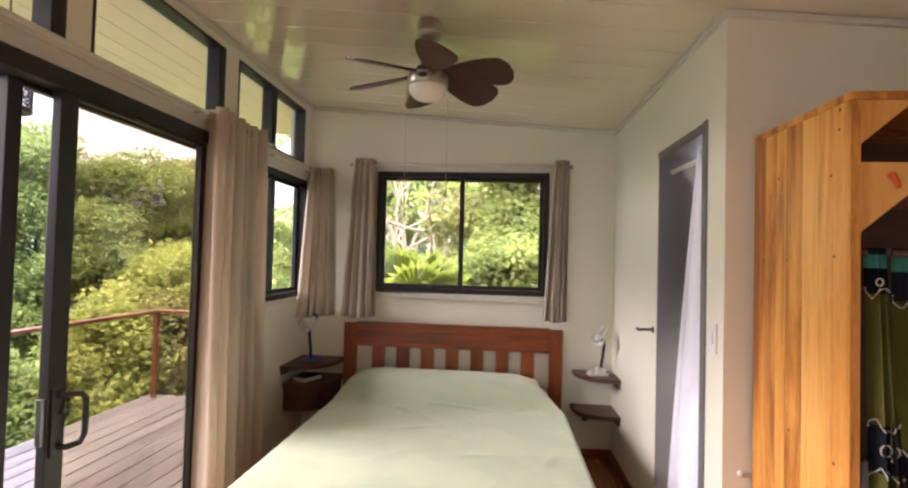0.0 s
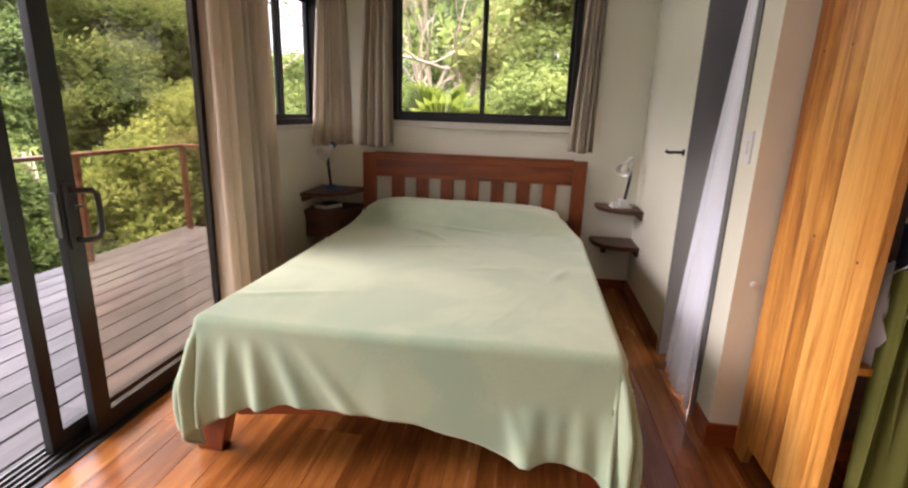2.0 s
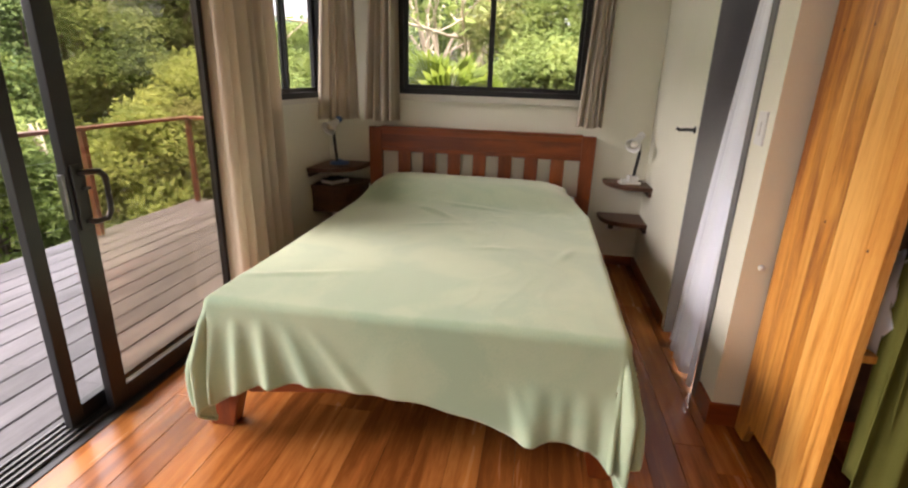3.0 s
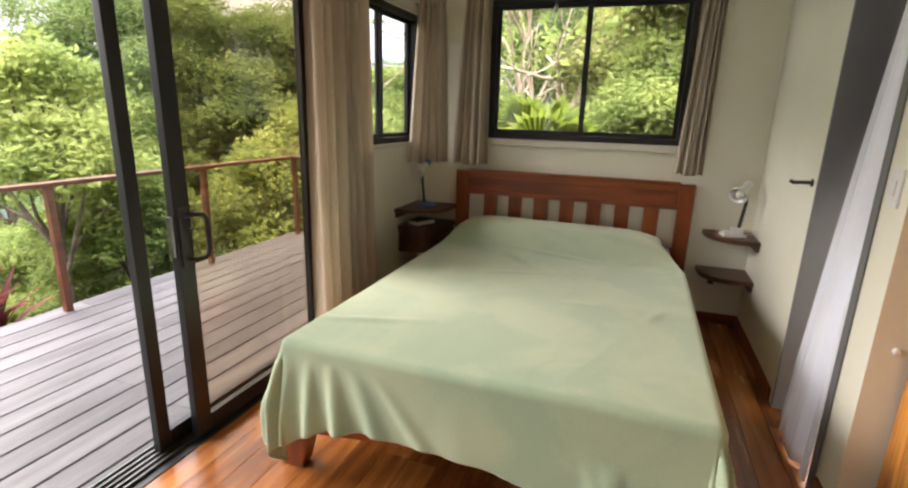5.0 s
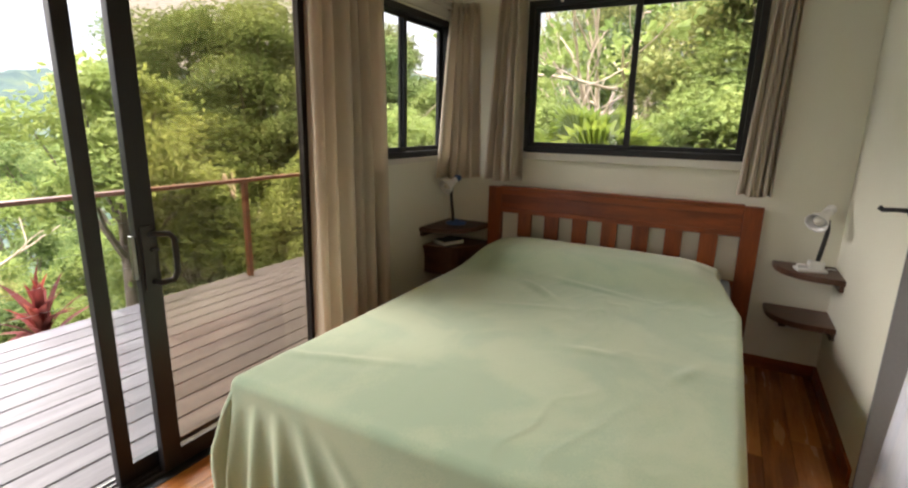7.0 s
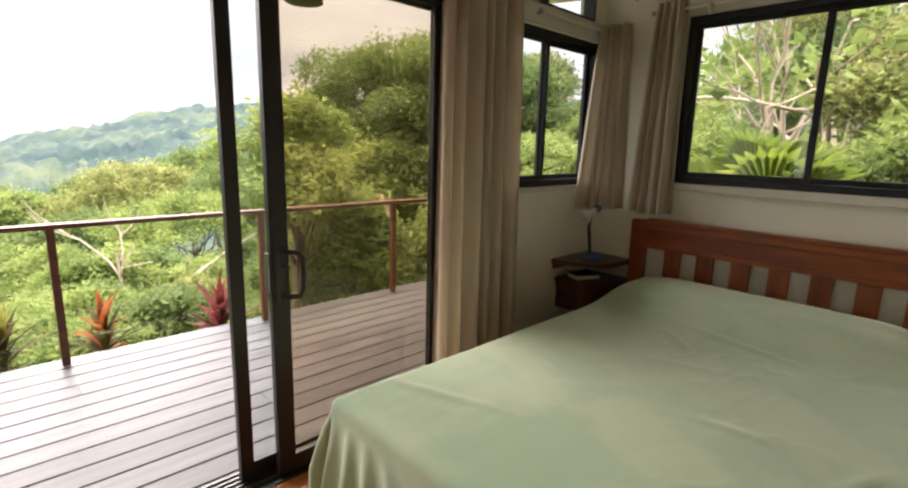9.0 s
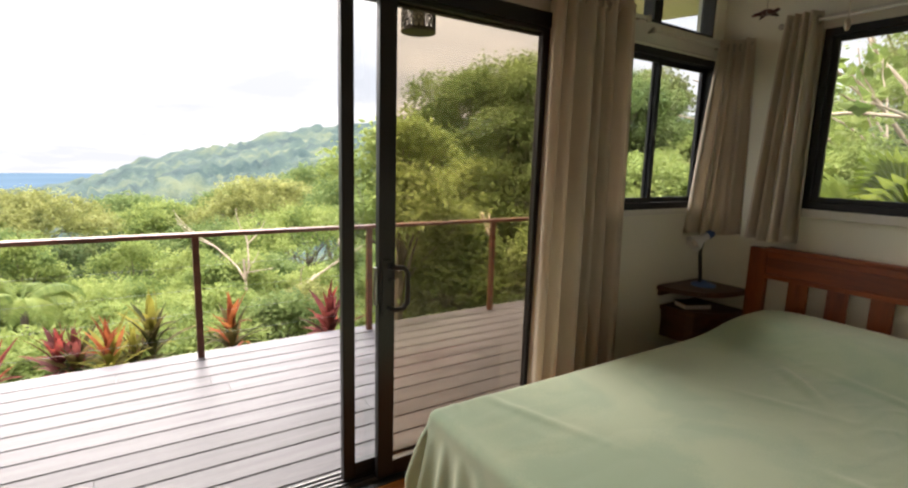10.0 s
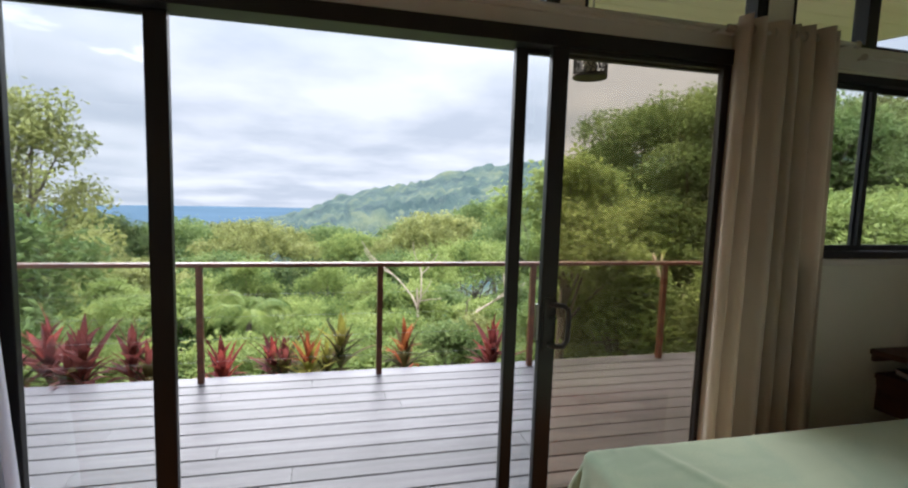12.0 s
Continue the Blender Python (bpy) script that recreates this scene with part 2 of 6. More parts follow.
M_BARK = mat("bark", (0.07, 0.05, 0.035), (0.17, 0.13, 0.10), rough=0.9, scale=4, fine=30, bump=0.5, depth=0.01, stretch=(3, 3, 0.7))
M_PALE = mat("pale_bark", (0.30, 0.225, 0.155), (0.50, 0.395, 0.285), rough=0.85, scale=4, fine=30, bump=0.4, depth=0.01, stretch=(3, 3, 0.7))
M_LEAF_DARK = leafy("leaf_dark", (0.05, 0.08, 0.024), (0.14, 0.165, 0.055), mid=(0.07, 0.10, 0.03))
M_LEAF_MID = leafy("leaf_mid", (0.085, 0.13, 0.042), (0.24, 0.29, 0.10), mid=(0.14, 0.19, 0.056))
M_LEAF_LIGHT = leafy("leaf_light", (0.11, 0.158, 0.042), (0.33, 0.37, 0.115), mid=(0.215, 0.265, 0.072), through_light=0.5)
M_LEAF_OLIVE = leafy("leaf_olive", (0.095, 0.112, 0.036), (0.24, 0.245, 0.088), mid=(0.145, 0.155, 0.052))
M_LEAF_GOLD = leafy("leaf_gold", (0.13, 0.145, 0.045), (0.37, 0.365, 0.125), mid=(0.235, 0.245, 0.078))
M_LEAF_RED = leafy("leaf_red", (0.10, 0.024, 0.022), (0.42, 0.085, 0.055), mid=(0.25, 0.048, 0.038))
M_LEAF_BRONZE = leafy("leaf_bronze", (0.05, 0.06, 0.02), (0.24, 0.15, 0.05), mid=(0.13, 0.10, 0.035))
M_LEAF_ORANGE = leafy("leaf_orange", (0.18, 0.05, 0.02), (0.52, 0.22, 0.06), mid=(0.36, 0.10, 0.035))
M_LEAF_MAROON = leafy("leaf_maroon", (0.08, 0.024, 0.022), (0.30, 0.085, 0.06), mid=(0.18, 0.048, 0.04))
M_LEAF_YELLOW = leafy("leaf_yellow", (0.14, 0.13, 0.02), (0.50, 0.42, 0.09), mid=(0.30, 0.27, 0.05))
M_PALM = leafy("leaf_palm", (0.09, 0.13, 0.018), (0.27, 0.31, 0.05), mid=(0.17, 0.215, 0.03), through_light=0.5)


# ---- building helpers ----
def box(bm, x0, x1, y0, y1, z0, z1, bevel=0.0):
    r = bmesh.ops.create_cube(bm, size=1, matrix=Matrix.Translation(((x0 + x1) / 2, (y0 + y1) / 2, (z0 + z1) / 2)) @ Matrix.Diagonal((abs(x1 - x0), abs(y1 - y0), abs(z1 - z0), 1)))
    if bevel:
        edges = list({e for v in r["verts"] for e in v.link_edges})
        bmesh.ops.bevel(bm, geom=edges, offset=bevel, segments=2, affect="EDGES", profile=0.6)
    return r


def boxes(*dims, bevel=0.0):
    bm = bmesh.new()
    for d in dims:
        box(bm, *d, bevel=bevel)
    return bm


def tube(bm, points, radii, sides=8, cap=True):
    """A round tube along points, with a radius at each."""
    points = [Vector(p) for p in points]
    rings, prev = [], None
    for k, p in enumerate(points):
        d = (points[min(k + 1, len(points) - 1)] - points[max(k - 1, 0)]).normalized()
        u = (prev - d * prev.dot(d)).normalized() if prev is not None and (prev - d * prev.dot(d)).length > 1e-4 else d.orthogonal().normalized()
        prev = u
        w = d.cross(u)
        r = radii[k] if hasattr(radii, "__len__") else radii
        rings.append([bm.verts.new(p + (u * math.cos(2 * math.pi * s / sides) + w * math.sin(2 * math.pi * s / sides)) * r) for s in range(sides)])
    for a, b in zip(rings, rings[1:]):
        for s in range(sides):
            f = bm.faces.new((a[s], a[(s + 1) % sides], b[(s + 1) % sides], b[s]))
            f.smooth = True
    if cap:
        bm.faces.new(rings[0][::-1])
        bm.faces.new(rings[-1])
    return bm


def lathe(bm, profile, centre=(0, 0, 0), sides=24, axis="z"):
    """Turns a profile of (radius, height) round an axis."""
    rings = []
    for r, h in profile:
        ring = []
        for s in range(sides):
            a = 2 * math.pi * s / sides
            c, d = r * math.cos(a), r * math.sin(a)
            o = {"z": (c, d, h), "x": (h, c, d), "y": (d, h, c)}[axis]
            ring.append(bm.verts.new(Vector(centre) + Vector(o)))
        rings.append(ring)
    for a, b in zip(rings, rings[1:]):
        for s in range(sides):
            f = bm.faces.new((a[s], a[(s + 1) % sides], b[(s + 1) % sides], b[s]))
            f.smooth = True
    for ring, flip in ((rings[0], True), (rings[-1], False)):
        bm.faces.new(ring[::-1] if flip else ring)
    return bm


def to_mesh(name, bm, material):
    bmesh.ops.recalc_face_normals(bm, faces=bm.faces)
    me = bpy.data.meshes.new(name)
    bm.to_mesh(me)
    bm.free()
    if material:
        me.materials.append(material)
    return me


def part(name, bm, material, parent=None, label=""):
    """One bmesh as one mesh object, under a thing or a part."""
    ob = new(name, to_mesh(name, bm, material))
    ob.parent = parent
    return tagged(ob, label)


def structure(name, bm, material, label, category):
    return tagged(part(name, bm, material), label, category, kind="structure")


def thing(name, at, label, category, group=""):
    """An Empty at the base of a thing."""
    ob = new(name)
    ob.location = at
    ob.empty_display_size = 0.1
    return tagged(ob, label, category, group)


def under(name, bm, material, parent, label=""):
    """A part built in world coordinates, hung under an Empty that stands elsewhere."""
    at = parent.matrix_basis.translation
    if parent.parent:
        at = at + parent.parent.matrix_basis.translation
    bmesh.ops.translate(bm, verts=bm.verts, vec=-at)
    return part(name, bm, material, parent, label)


def fast_mesh(name, verts, quads, material, smooth=False):
    """A mesh of quads out of arrays."""
    me = bpy.data.meshes.new(name)
    me.vertices.add(len(verts))
    me.vertices.foreach_set("co", np.asarray(verts, np.float32).ravel())
    me.loops.add(quads.size)
    me.loops.foreach_set("vertex_index", quads.astype(np.int32).ravel())
    me.polygons.add(len(quads))
    me.polygons.foreach_set("loop_start", np.arange(0, quads.size, 4, dtype=np.int32))
    me.polygons.foreach_set("use_smooth", np.full(len(quads), smooth))
    me.update(calc_edges=True)
    me.materials.append(material)
    return me


# ---- the room ----
XL, XR, YB, YC = -1.12, 1.23, 4.145, 2.30      # left wall, right wall, wall behind the bed, corner of the bathroom
T = 0.11                                       # thickness of the walls
X_EAST, Y_SOUTH = 3.2, -2.3                    # far sides of the room, behind the walk
CEIL_L, SLOPE = 2.615, 0.083                    # ceiling over the left wall, its fall to the right


def ceil_z(x):
    return CEIL_L - SLOPE * (x - XL)


def sloped(bm, x0, x1, y0, y1, z0, lift=0.0):
    """A box whose top follows the ceiling."""
    r = box(bm, x0, x1, y0, y1, z0, z0 + 1)
    for v in r["verts"]:
        if v.co.z > z0 + 0.5:
            v.co.z = ceil_z(v.co.x) + lift


D0, D1, DH = -0.11, 2.895, 2.048      # sliding door opening
CB, CT = 2.138, 2.55                 # clerestory
S0, S1, SB, ST = 3.03, 4.115, 1.13, 2.015   # side window
bm = bmesh.new()
xo = XL - T
box(bm, xo, XL, Y_SOUTH, -2.15, 0, CB)
# unseen opening behind the walk, added for the fill lamp
box(bm, xo, XL, -2.15, -0.68, 2.05, CB)
box(bm, xo, XL, -2.15, -0.68, 0, 1.02)
box(bm, xo, XL, -0.68, D0, 0, CB)
box(bm, xo, XL, D0, D1, DH, CB)
box(bm, xo, XL, D1, S0, 0, CB)
box(bm, xo, XL, S0, S1, 0, SB)
box(bm, xo, XL, S0, S1, ST, CB)
box(bm, xo, XL, S1, YB + T, 0, CB)
CLER = [(-1.0, -0.16), (-0.02, 0.86), (0.98, 1.90), (2.01, 2.90), (3.04, 4.03)]
edge = Y_SOUTH
for a, b in CLER:
    box(bm, xo, XL, edge, a, CB, CT)
    edge = b
box(bm, xo, XL, edge, YB + T, CB, CT)
sloped(bm, xo, XL, Y_SOUTH, YB + T, CT, 0.05)
structure("wall_west", bm, M_WALL, "pale cream painted wall with glazed sliding door and clerestory", "wall")

W0, W1, WB, WT = -0.565, 0.745, 1.175, 2.10    # window over the bed
bm = bmesh.new()
for x0, x1, z0, z1 in ((XL, W0, 0, None), (W1, 1.7, 0, None), (1.7, 2.5, 0, 1.3), (1.7, 2.5, 2.1, None), (2.5, X_EAST, 0, None), (W0, W1, 0, WB), (W0, W1, WT, None)):
    if z1 is None:
        sloped(bm, x0, x1, YB, YB + T, z0, 0.05)
    else:
        box(bm, x0, x1, YB, YB + T, z0, z1)
structure("wall_north", bm, M_WALL, "pale cream painted wall behind the bed with a window", "wall")

B0, B1, BT = 2.495, 3.10, 2.01                  # doorway to the bathroom
bm = bmesh.new()
sloped(bm, XR, XR + T, YC, B0, 0, 0.05)
sloped(bm, XR, XR + T, B1, YB, 0, 0.05)
sloped(bm, XR, XR + T, B0, B1, BT, 0.05)
sloped(bm, XR + T, X_EAST, YC, YC + T, 0, 0.05)
structure("wall_bathroom", bm, M_WALL, "pale cream painted partition wall with a doorway", "wall")
bm = bmesh.new()
sloped(bm, X_EAST, X_EAST + T, Y_SOUTH - T, YB + T, 0, 0.05)
structure("wall_east", bm, M_WALL, "plain cream painted wall", "wall")
bm = bmesh.new()
sloped(bm, xo, X_EAST, Y_SOUTH - T, Y_SOUTH, 0, 0.05)
structure("wall_south", bm, M_WALL, "plain cream painted wall", "wall")

# ceiling of glossy panels that run across the room, with a groove at each joint
bm = bmesh.new()
y, pitch = Y_SOUTH, 0.20
while y < YB + T:
    y1 = min(y + pitch, YB + T)
    x0, x1 = XL - 0.0, X_EAST
    g = 0.004
    ring = [(y, 0.003), (y + g, 0.0), (y1 - g, 0.0), (y1, 0.003)]
    lo = [bm.verts.new((x0, yy, ceil_z(x0) + up)) for yy, up in ring]
    hi = [bm.verts.new((x1, yy, ceil_z(x1) + up)) for yy, up in ring]
    for k in range(3):
        bm.faces.new((lo[k], hi[k], hi[k + 1], lo[k + 1]))
    y = y1
r = box(bm, XL, X_EAST, Y_SOUTH, YB + T, 2.0, 3.0)
for v in r["verts"]:
    v.co.z = ceil_z(v.co.x) + (0.08 if v.co.z > 2.5 else 0.02)
structure("ceiling", bm, M_CEIL, "glossy cream ceiling of narrow plastic panels", "ceiling")

# cornice strips
bm = bmesh.new()
for a, b in (((XL, YB - 0.018), (XR, YB)), ((XR - 0.018, YC), (XR, YB - 0.018)), ((XR - 0.018, YC - 0.018), (X_EAST, YC)), ((XL, Y_SOUTH), (XL + 0.02, YB - 0.018))):
    r = box(bm, a[0], b[0], a[1], b[1], 0, 1)
    for v in r["verts"]:
        v.co.z = ceil_z(v.co.x) - (0.003 if v.co.z > 0.5 else 0.028)
structure("trim_ceiling", bm, M_TRIM, "narrow cream cornice strip along the ceiling", "trim")

# deep floor slab under the boards
structure("floor_base", boxes((xo, X_EAST, Y_SOUTH, YB + T, -0.14, -0.018)), M_BARK, "timber floor frame under the boards", "floor")

# baseboards
bm = boxes((XR - 0.012, XR, YC, B0 - 0.05, 0, 0.095), (XR - 0.012, X_EAST, YC - 0.012, YC, 0, 0.095), (XR - 0.012, XR, B1 + 0.05, YB, 0, 0.07), (XL, XR - 0.012, YB - 0.012, YB, 0, 0.07), (XL, XL + 0.012, D1, YB - 0.012, 0, 0.07))
structure("baseboard", bm, M_BEDWOOD, "narrow reddish wooden baseboard", "baseboard")

# roof overhang over the deck, falling with the ceiling, and its soffit boards
RX, RY0, RY1 = -3.05, -2.75, 5.6
bm = bmesh.new()
r = box(bm, RX, X_EAST + 0.6, RY0, RY1, 2, 3)
for v in r["verts"]:
    v.co.z = ceil_z(v.co.x) + (0.20 if v.co.z > 2.5 else 0.10)
structure("roof", bm, M_ROOF, "thin grey metal roof sheet over the cabin and deck", "roof")
bm = bmesh.new()
x = RX
while x < XL - T - 0.01:
    x1 = min(x + 0.2, XL - T)
    r = box(bm, x, x1 - 0.006, RY0 + 0.01, RY1 - 0.01, 2, 3)
    for v in r["verts"]:
        v.co.z = ceil_z(v.co.x) + (0.09 if v.co.z > 2.5 else 0.06)
    x = x1
structure("ceiling_soffit", bm, M_SOFFIT, "cream boarded soffit under the roof overhang", "ceiling")


# ---- windows and sliding door ----
def rails(bm, plane, a0, a1, z0, z1, w, d, axis):
    """Four bars round an opening, w wide and from d[0] to d[1] deep."""
    for p in ((a0, a0 + w, z0, z1), (a1 - w, a1, z0, z1), (a0 + w, a1 - w, z0, z0 + w), (a0 + w, a1 - w, z1 - w, z1)):
        if axis == "x":
            box(bm, plane + d[0], plane + d[1], p[0], p[1], p[2], p[3], 0.002)
        else:
            box(bm, p[0], p[1], plane + d[0], plane + d[1], p[2], p[3], 0.002)


def pane(parent, a0, a1, z0, z1, plane, axis, material=None, label="clear glass pane"):
    dims = (plane - 0.002, plane + 0.002, a0, a1, z0, z1) if axis == "x" else (a0, a1, plane - 0.002, plane + 0.002, z0, z1)
    ob = part("pane", boxes(dims), material or M_CLEAR, parent, label)
    ob.visible_shadow = False
    return ob


def window(name, a0, a1, z0, z1, mull, plane, axis, inward, label):
    """A two-leaf sliding window in a dark frame. inward: +1 or -1, the way to the room along the wall's normal."""
    w = thing(name, (0, 0, 0), label, "window")
    tagged(w, kind="structure")
    bm = bmesh.new()
    d = sorted((0.02 * inward, -0.07 * inward))
    rails(bm, plane, a0, a1, z0, z1, 0.038, d, axis)
    part("window_frame", bm, M_BRONZE, w, "dark bronze aluminium frame")
    for k, (b0, b1) in enumerate(((a0 + 0.036, mull + 0.02), (mull - 0.02, a1 - 0.036))):
        off = -0.015 * inward - 0.022 * inward * k
        bm = bmesh.new()
        rails(bm, plane, b0, b1, z0 + 0.036, z1 - 0.036, 0.03, sorted((off + 0.009, off - 0.009)), axis)
        s = part("sash", bm, M_BRONZE, w)
        pane(s, b0 + 0.03, b1 - 0.03, z0 + 0.066, z1 - 0.066, plane + off, axis)
    return w


wn1 = window("window_1", W0, W1, WB, WT, 0.09, YB - 0.003, "y", -1, "two-leaf sliding window in a dark bronze frame over the bed")
part("window_sill", boxes((W0 - 0.03, W1 + 0.03, YB - 0.03, YB, WB - 0.045, WB - 0.001), bevel=0.003), M_TRIM, wn1, "pale painted sill board")
part("window_casing", boxes((W0 - 0.10, W1 + 0.10, YB - 0.014, YB, WT + 0.001, WT + 0.075), bevel=0.003), M_TRIM, wn1, "pale painted head board")
wn2 = window("window_2", S0, S1, SB, ST, 3.60, XL - 0.022, "x", 1, "two-leaf sliding side window in a dark bronze frame")
part("window_sill", boxes((XL, XL + 0.022, S0 - 0.02, S1 + 0.02, SB - 0.03, SB - 0.001), bevel=0.003), M_TRIM, wn2, "pale painted sill board")

for k, (a, b) in enumerate(CLER):
    w = tagged(thing(f"window_{k + 3}", (0, 0, 0), "fixed clerestory window in a dark bronze frame above the door", "window"), kind="structure")
    bm = bmesh.new()
    rails(bm, XL, a, b, CB, CT, 0.013, (-0.08, 0.004), "x")
    if k == 4:
        box(bm, XL - 0.07, XL + 0.003, 3.47, 3.54, CB + 0.013, CT - 0.013, 0.002)
    if k < 4:
        box(bm, XL - 0.07, XL + 0.003, b - 0.058, b - 0.013, CB + 0.013, CT - 0.013, 0.002)
    part("window_frame", bm, M_BRONZE, w, "dark bronze aluminium frame")
    pane(w, a + 0.013, b - 0.013, CB + 0.013, CT - 0.013, XL - 0.03, "x")
bm = boxes((XL, XL + 0.016, D0 - 0.1, D1 + 0.06, DH + 0.004, CB - 0.006), (XL, XL + 0.028, D0 - 0.1, D1 + 0.06, CB - 0.026, CB - 0.002), (XL, XL + 0.016, D1 + 0.06, YB - 0.02, ST + 0.012, CB - 0.006), bevel=0.002)
structure("trim_door_head", bm, M_TRIM, "pale painted head board over the sliding door", "trim")

door = tagged(thing("door_1", (0, 0, 0), "open sliding glass door in a dark bronze aluminium frame", "door"), kind="structure")
bm = bmesh.new()
box(bm, XL - 0.10, XL + 0.036, D0, D0 + 0.045, -0.02, DH, 0.002)
box(bm, XL - 0.10, XL + 0.036, D1 - 0.022, D1, -0.02, DH, 0.002)
box(bm, XL - 0.10, XL + 0.038, D0 + 0.045, D1 - 0.022, DH - 0.064, DH, 0.002)
part("door_frame", bm, M_BRONZE, door, "dark bronze aluminium frame")
bm = bmesh.new()
box(bm, XL - 0.13, XL + 0.055, D0 + 0.045, D1 - 0.022, -0.025, 0.004, 0.002)
part("threshold", bm, M_BRONZE, door, "dark sill of the sliding door")
for k in range(5):
    xk = XL - 0.105 + 0.028 * k
    part("track", boxes((xk, xk + 0.008, D0 + 0.05, D1 - 0.05, 0.004, 0.016), bevel=0.001), M_TRACK, door, "ribbed aluminium track")


def slider(a0, a1, x, material, first, last, label):
    """A leaf of the sliding door between a0 and a1; first and last: the widths of its stiles."""
    leaf = part("leaf", boxes((x - 0.017, x + 0.017, a0, a0 + first, 0.016, DH - 0.066), (x - 0.017, x + 0.017, a1 - last, a1, 0.016, DH - 0.066),
                (x - 0.016, x + 0.016, a0 + first, a1 - last, 0.016, 0.085), (x - 0.016, x + 0.016, a0 + first, a1 - last, DH - 0.084, DH - 0.066), bevel=0.003), M_BRONZE, door, label)
    pane(leaf, a0 + first, a1 - last, 0.085, DH - 0.084, x, "x", material, "glass pane")
    return leaf


slider(1.738, 2.868, XL - 0.047, M_CLEAR, 0.052, 0.05, "outer glass leaf slid open")
inner = slider(1.868, 2.728, XL + 0.013, M_TINT, 0.072, 0.058, "inner leaf with bronze-tinted glass slid open")
slider(D0 + 0.047, 0.474, XL - 0.047, M_CLEAR, 0.05, 0.075, "outer glass leaf")
# pull handle on the inner leaf, with its latch plate
HX = XL + 0.030
bm = bmesh.new()
pts = [(HX, 1.908, 0.945), (HX + 0.03, 1.921, 0.948), (HX + 0.042, 1.958, 0.945), (HX + 0.045, 1.974, 0.925), (HX + 0.045, 1.976, 0.865), (HX + 0.045, 1.974, 0.80), (HX + 0.042, 1.958, 0.775), (HX + 0.03, 1.921, 0.772), (HX, 1.908, 0.775)]
tube(bm, pts, 0.0105, 10)
box(bm, HX - 0.001, HX + 0.008, 1.881, 1.921, 0.745, 0.975, 0.003)
part("handle", bm, M_BLACK, inner, "black pull handle")
part("latch", boxes((XL + 0.004, XL + 0.024, 1.854, 1.866, 0.79, 0.945), bevel=0.002), M_STEEL, inner, "bright steel latch plate")
part("latch_lever", boxes((HX + 0.008, HX + 0.022, 1.906, 1.934, 0.885, 0.895), bevel=0.003), M_BLACK, inner, "small black latch lever")

# ---- doorway to the bathroom ----
bm = boxes((XR - 0.007, XR - 0.001, B0 - 0.035, B0 + 0.0005, 0, BT + 0.035), (XR - 0.007, XR + 0.20, B0 + 0.001, B0 + 0.013, 0, BT), (XR - 0.003, XR + 0.20, B1 - 0.014, B1 - 0.001, 0, BT), (XR - 0.006, XR + 0.20, B0 + 0.013, B1 - 0.014, BT - 0.014, BT - 0.001), (XR - 0.006, XR - 0.001, B0 + 0.001, B1, BT - 0.0005, BT + 0.03), bevel=0.0015)
structure("door_2", bm, M_GREY, "grey painted door lining of the open bathroom doorway", "door")
bm = bmesh.new()
box(bm, XR + T + 0.002, XR + 0.20, B1, B1 + 0.03, 0, 2.05)
structure("wall_reveal", bm, M_GREY, "grey painted inner reveal of the doorway", "wall")

# ---- deck ----
DZ, DX0, DY1 = -0.08, -3.25, 5.40
structure("deck_frame", boxes((DX0 + 0.02, xo - 0.01, -4.2, DY1 - 0.02, DZ - 0.20, DZ - 0.03), (xo - 0.01, 3.5, YB + T + 0.02, DY1 - 0.02, DZ - 0.2, DZ - 0.03)), M_BARK, "dark timber frame under the deck", "deck")


# ---- terrain ----
CX, CY = 0.7, 1.0
RIDGE_AZ = [-180, -130, -112, -100, -94, -88.6, -83.2, -77, -70.5, -66, -50, -30, 0, 30, 90, 180]
RIDGE_EL = [-4.6, -4.6, -4.5, -4.2, -2.9, -0.85, 0.55, 2.15, 3.6, 4.0, 4.8, 5.0, 5.5, 5.0, 2.0, -3.4]


def ground_z(x, y):
    """Height of the hillside."""
    x, y = np.asarray(x, float), np.asarray(y, float)
    r = np.hypot(x - CX, y - CY)
    az = np.degrees(np.arctan2(x - CX, y - CY))
    out = np.maximum(0, r - 4.6)
    fall = -0.95 - 0.30 * np.minimum(out, 45) - 0.10 * np.clip(out - 45, 0, 300)
    back = -0.75 - 0.03 * np.minimum(out, 45) - 0.12 * np.clip(out - 25, 0, 200)
    w = np.clip((az + 62) / 36, 0, 1) * np.clip((150 - az) / 40, 0, 1)
    w = w * w * (3 - 2 * w)
    near = fall * (1 - w) + back * w
    el = np.interp(az, RIDGE_AZ, RIDGE_EL)
    top = 1.4 + 1500 * np.tan(np.radians(el))
    u = np.clip((r - 260) / 1240, 0, 1)
    u = u ** 1.4
    z = near * (1 - u) + top * u
    beyond = np.clip((r - 1500) / 900, 0, 1)
    z = z * (1 - beyond) + (-215) * beyond
    return z


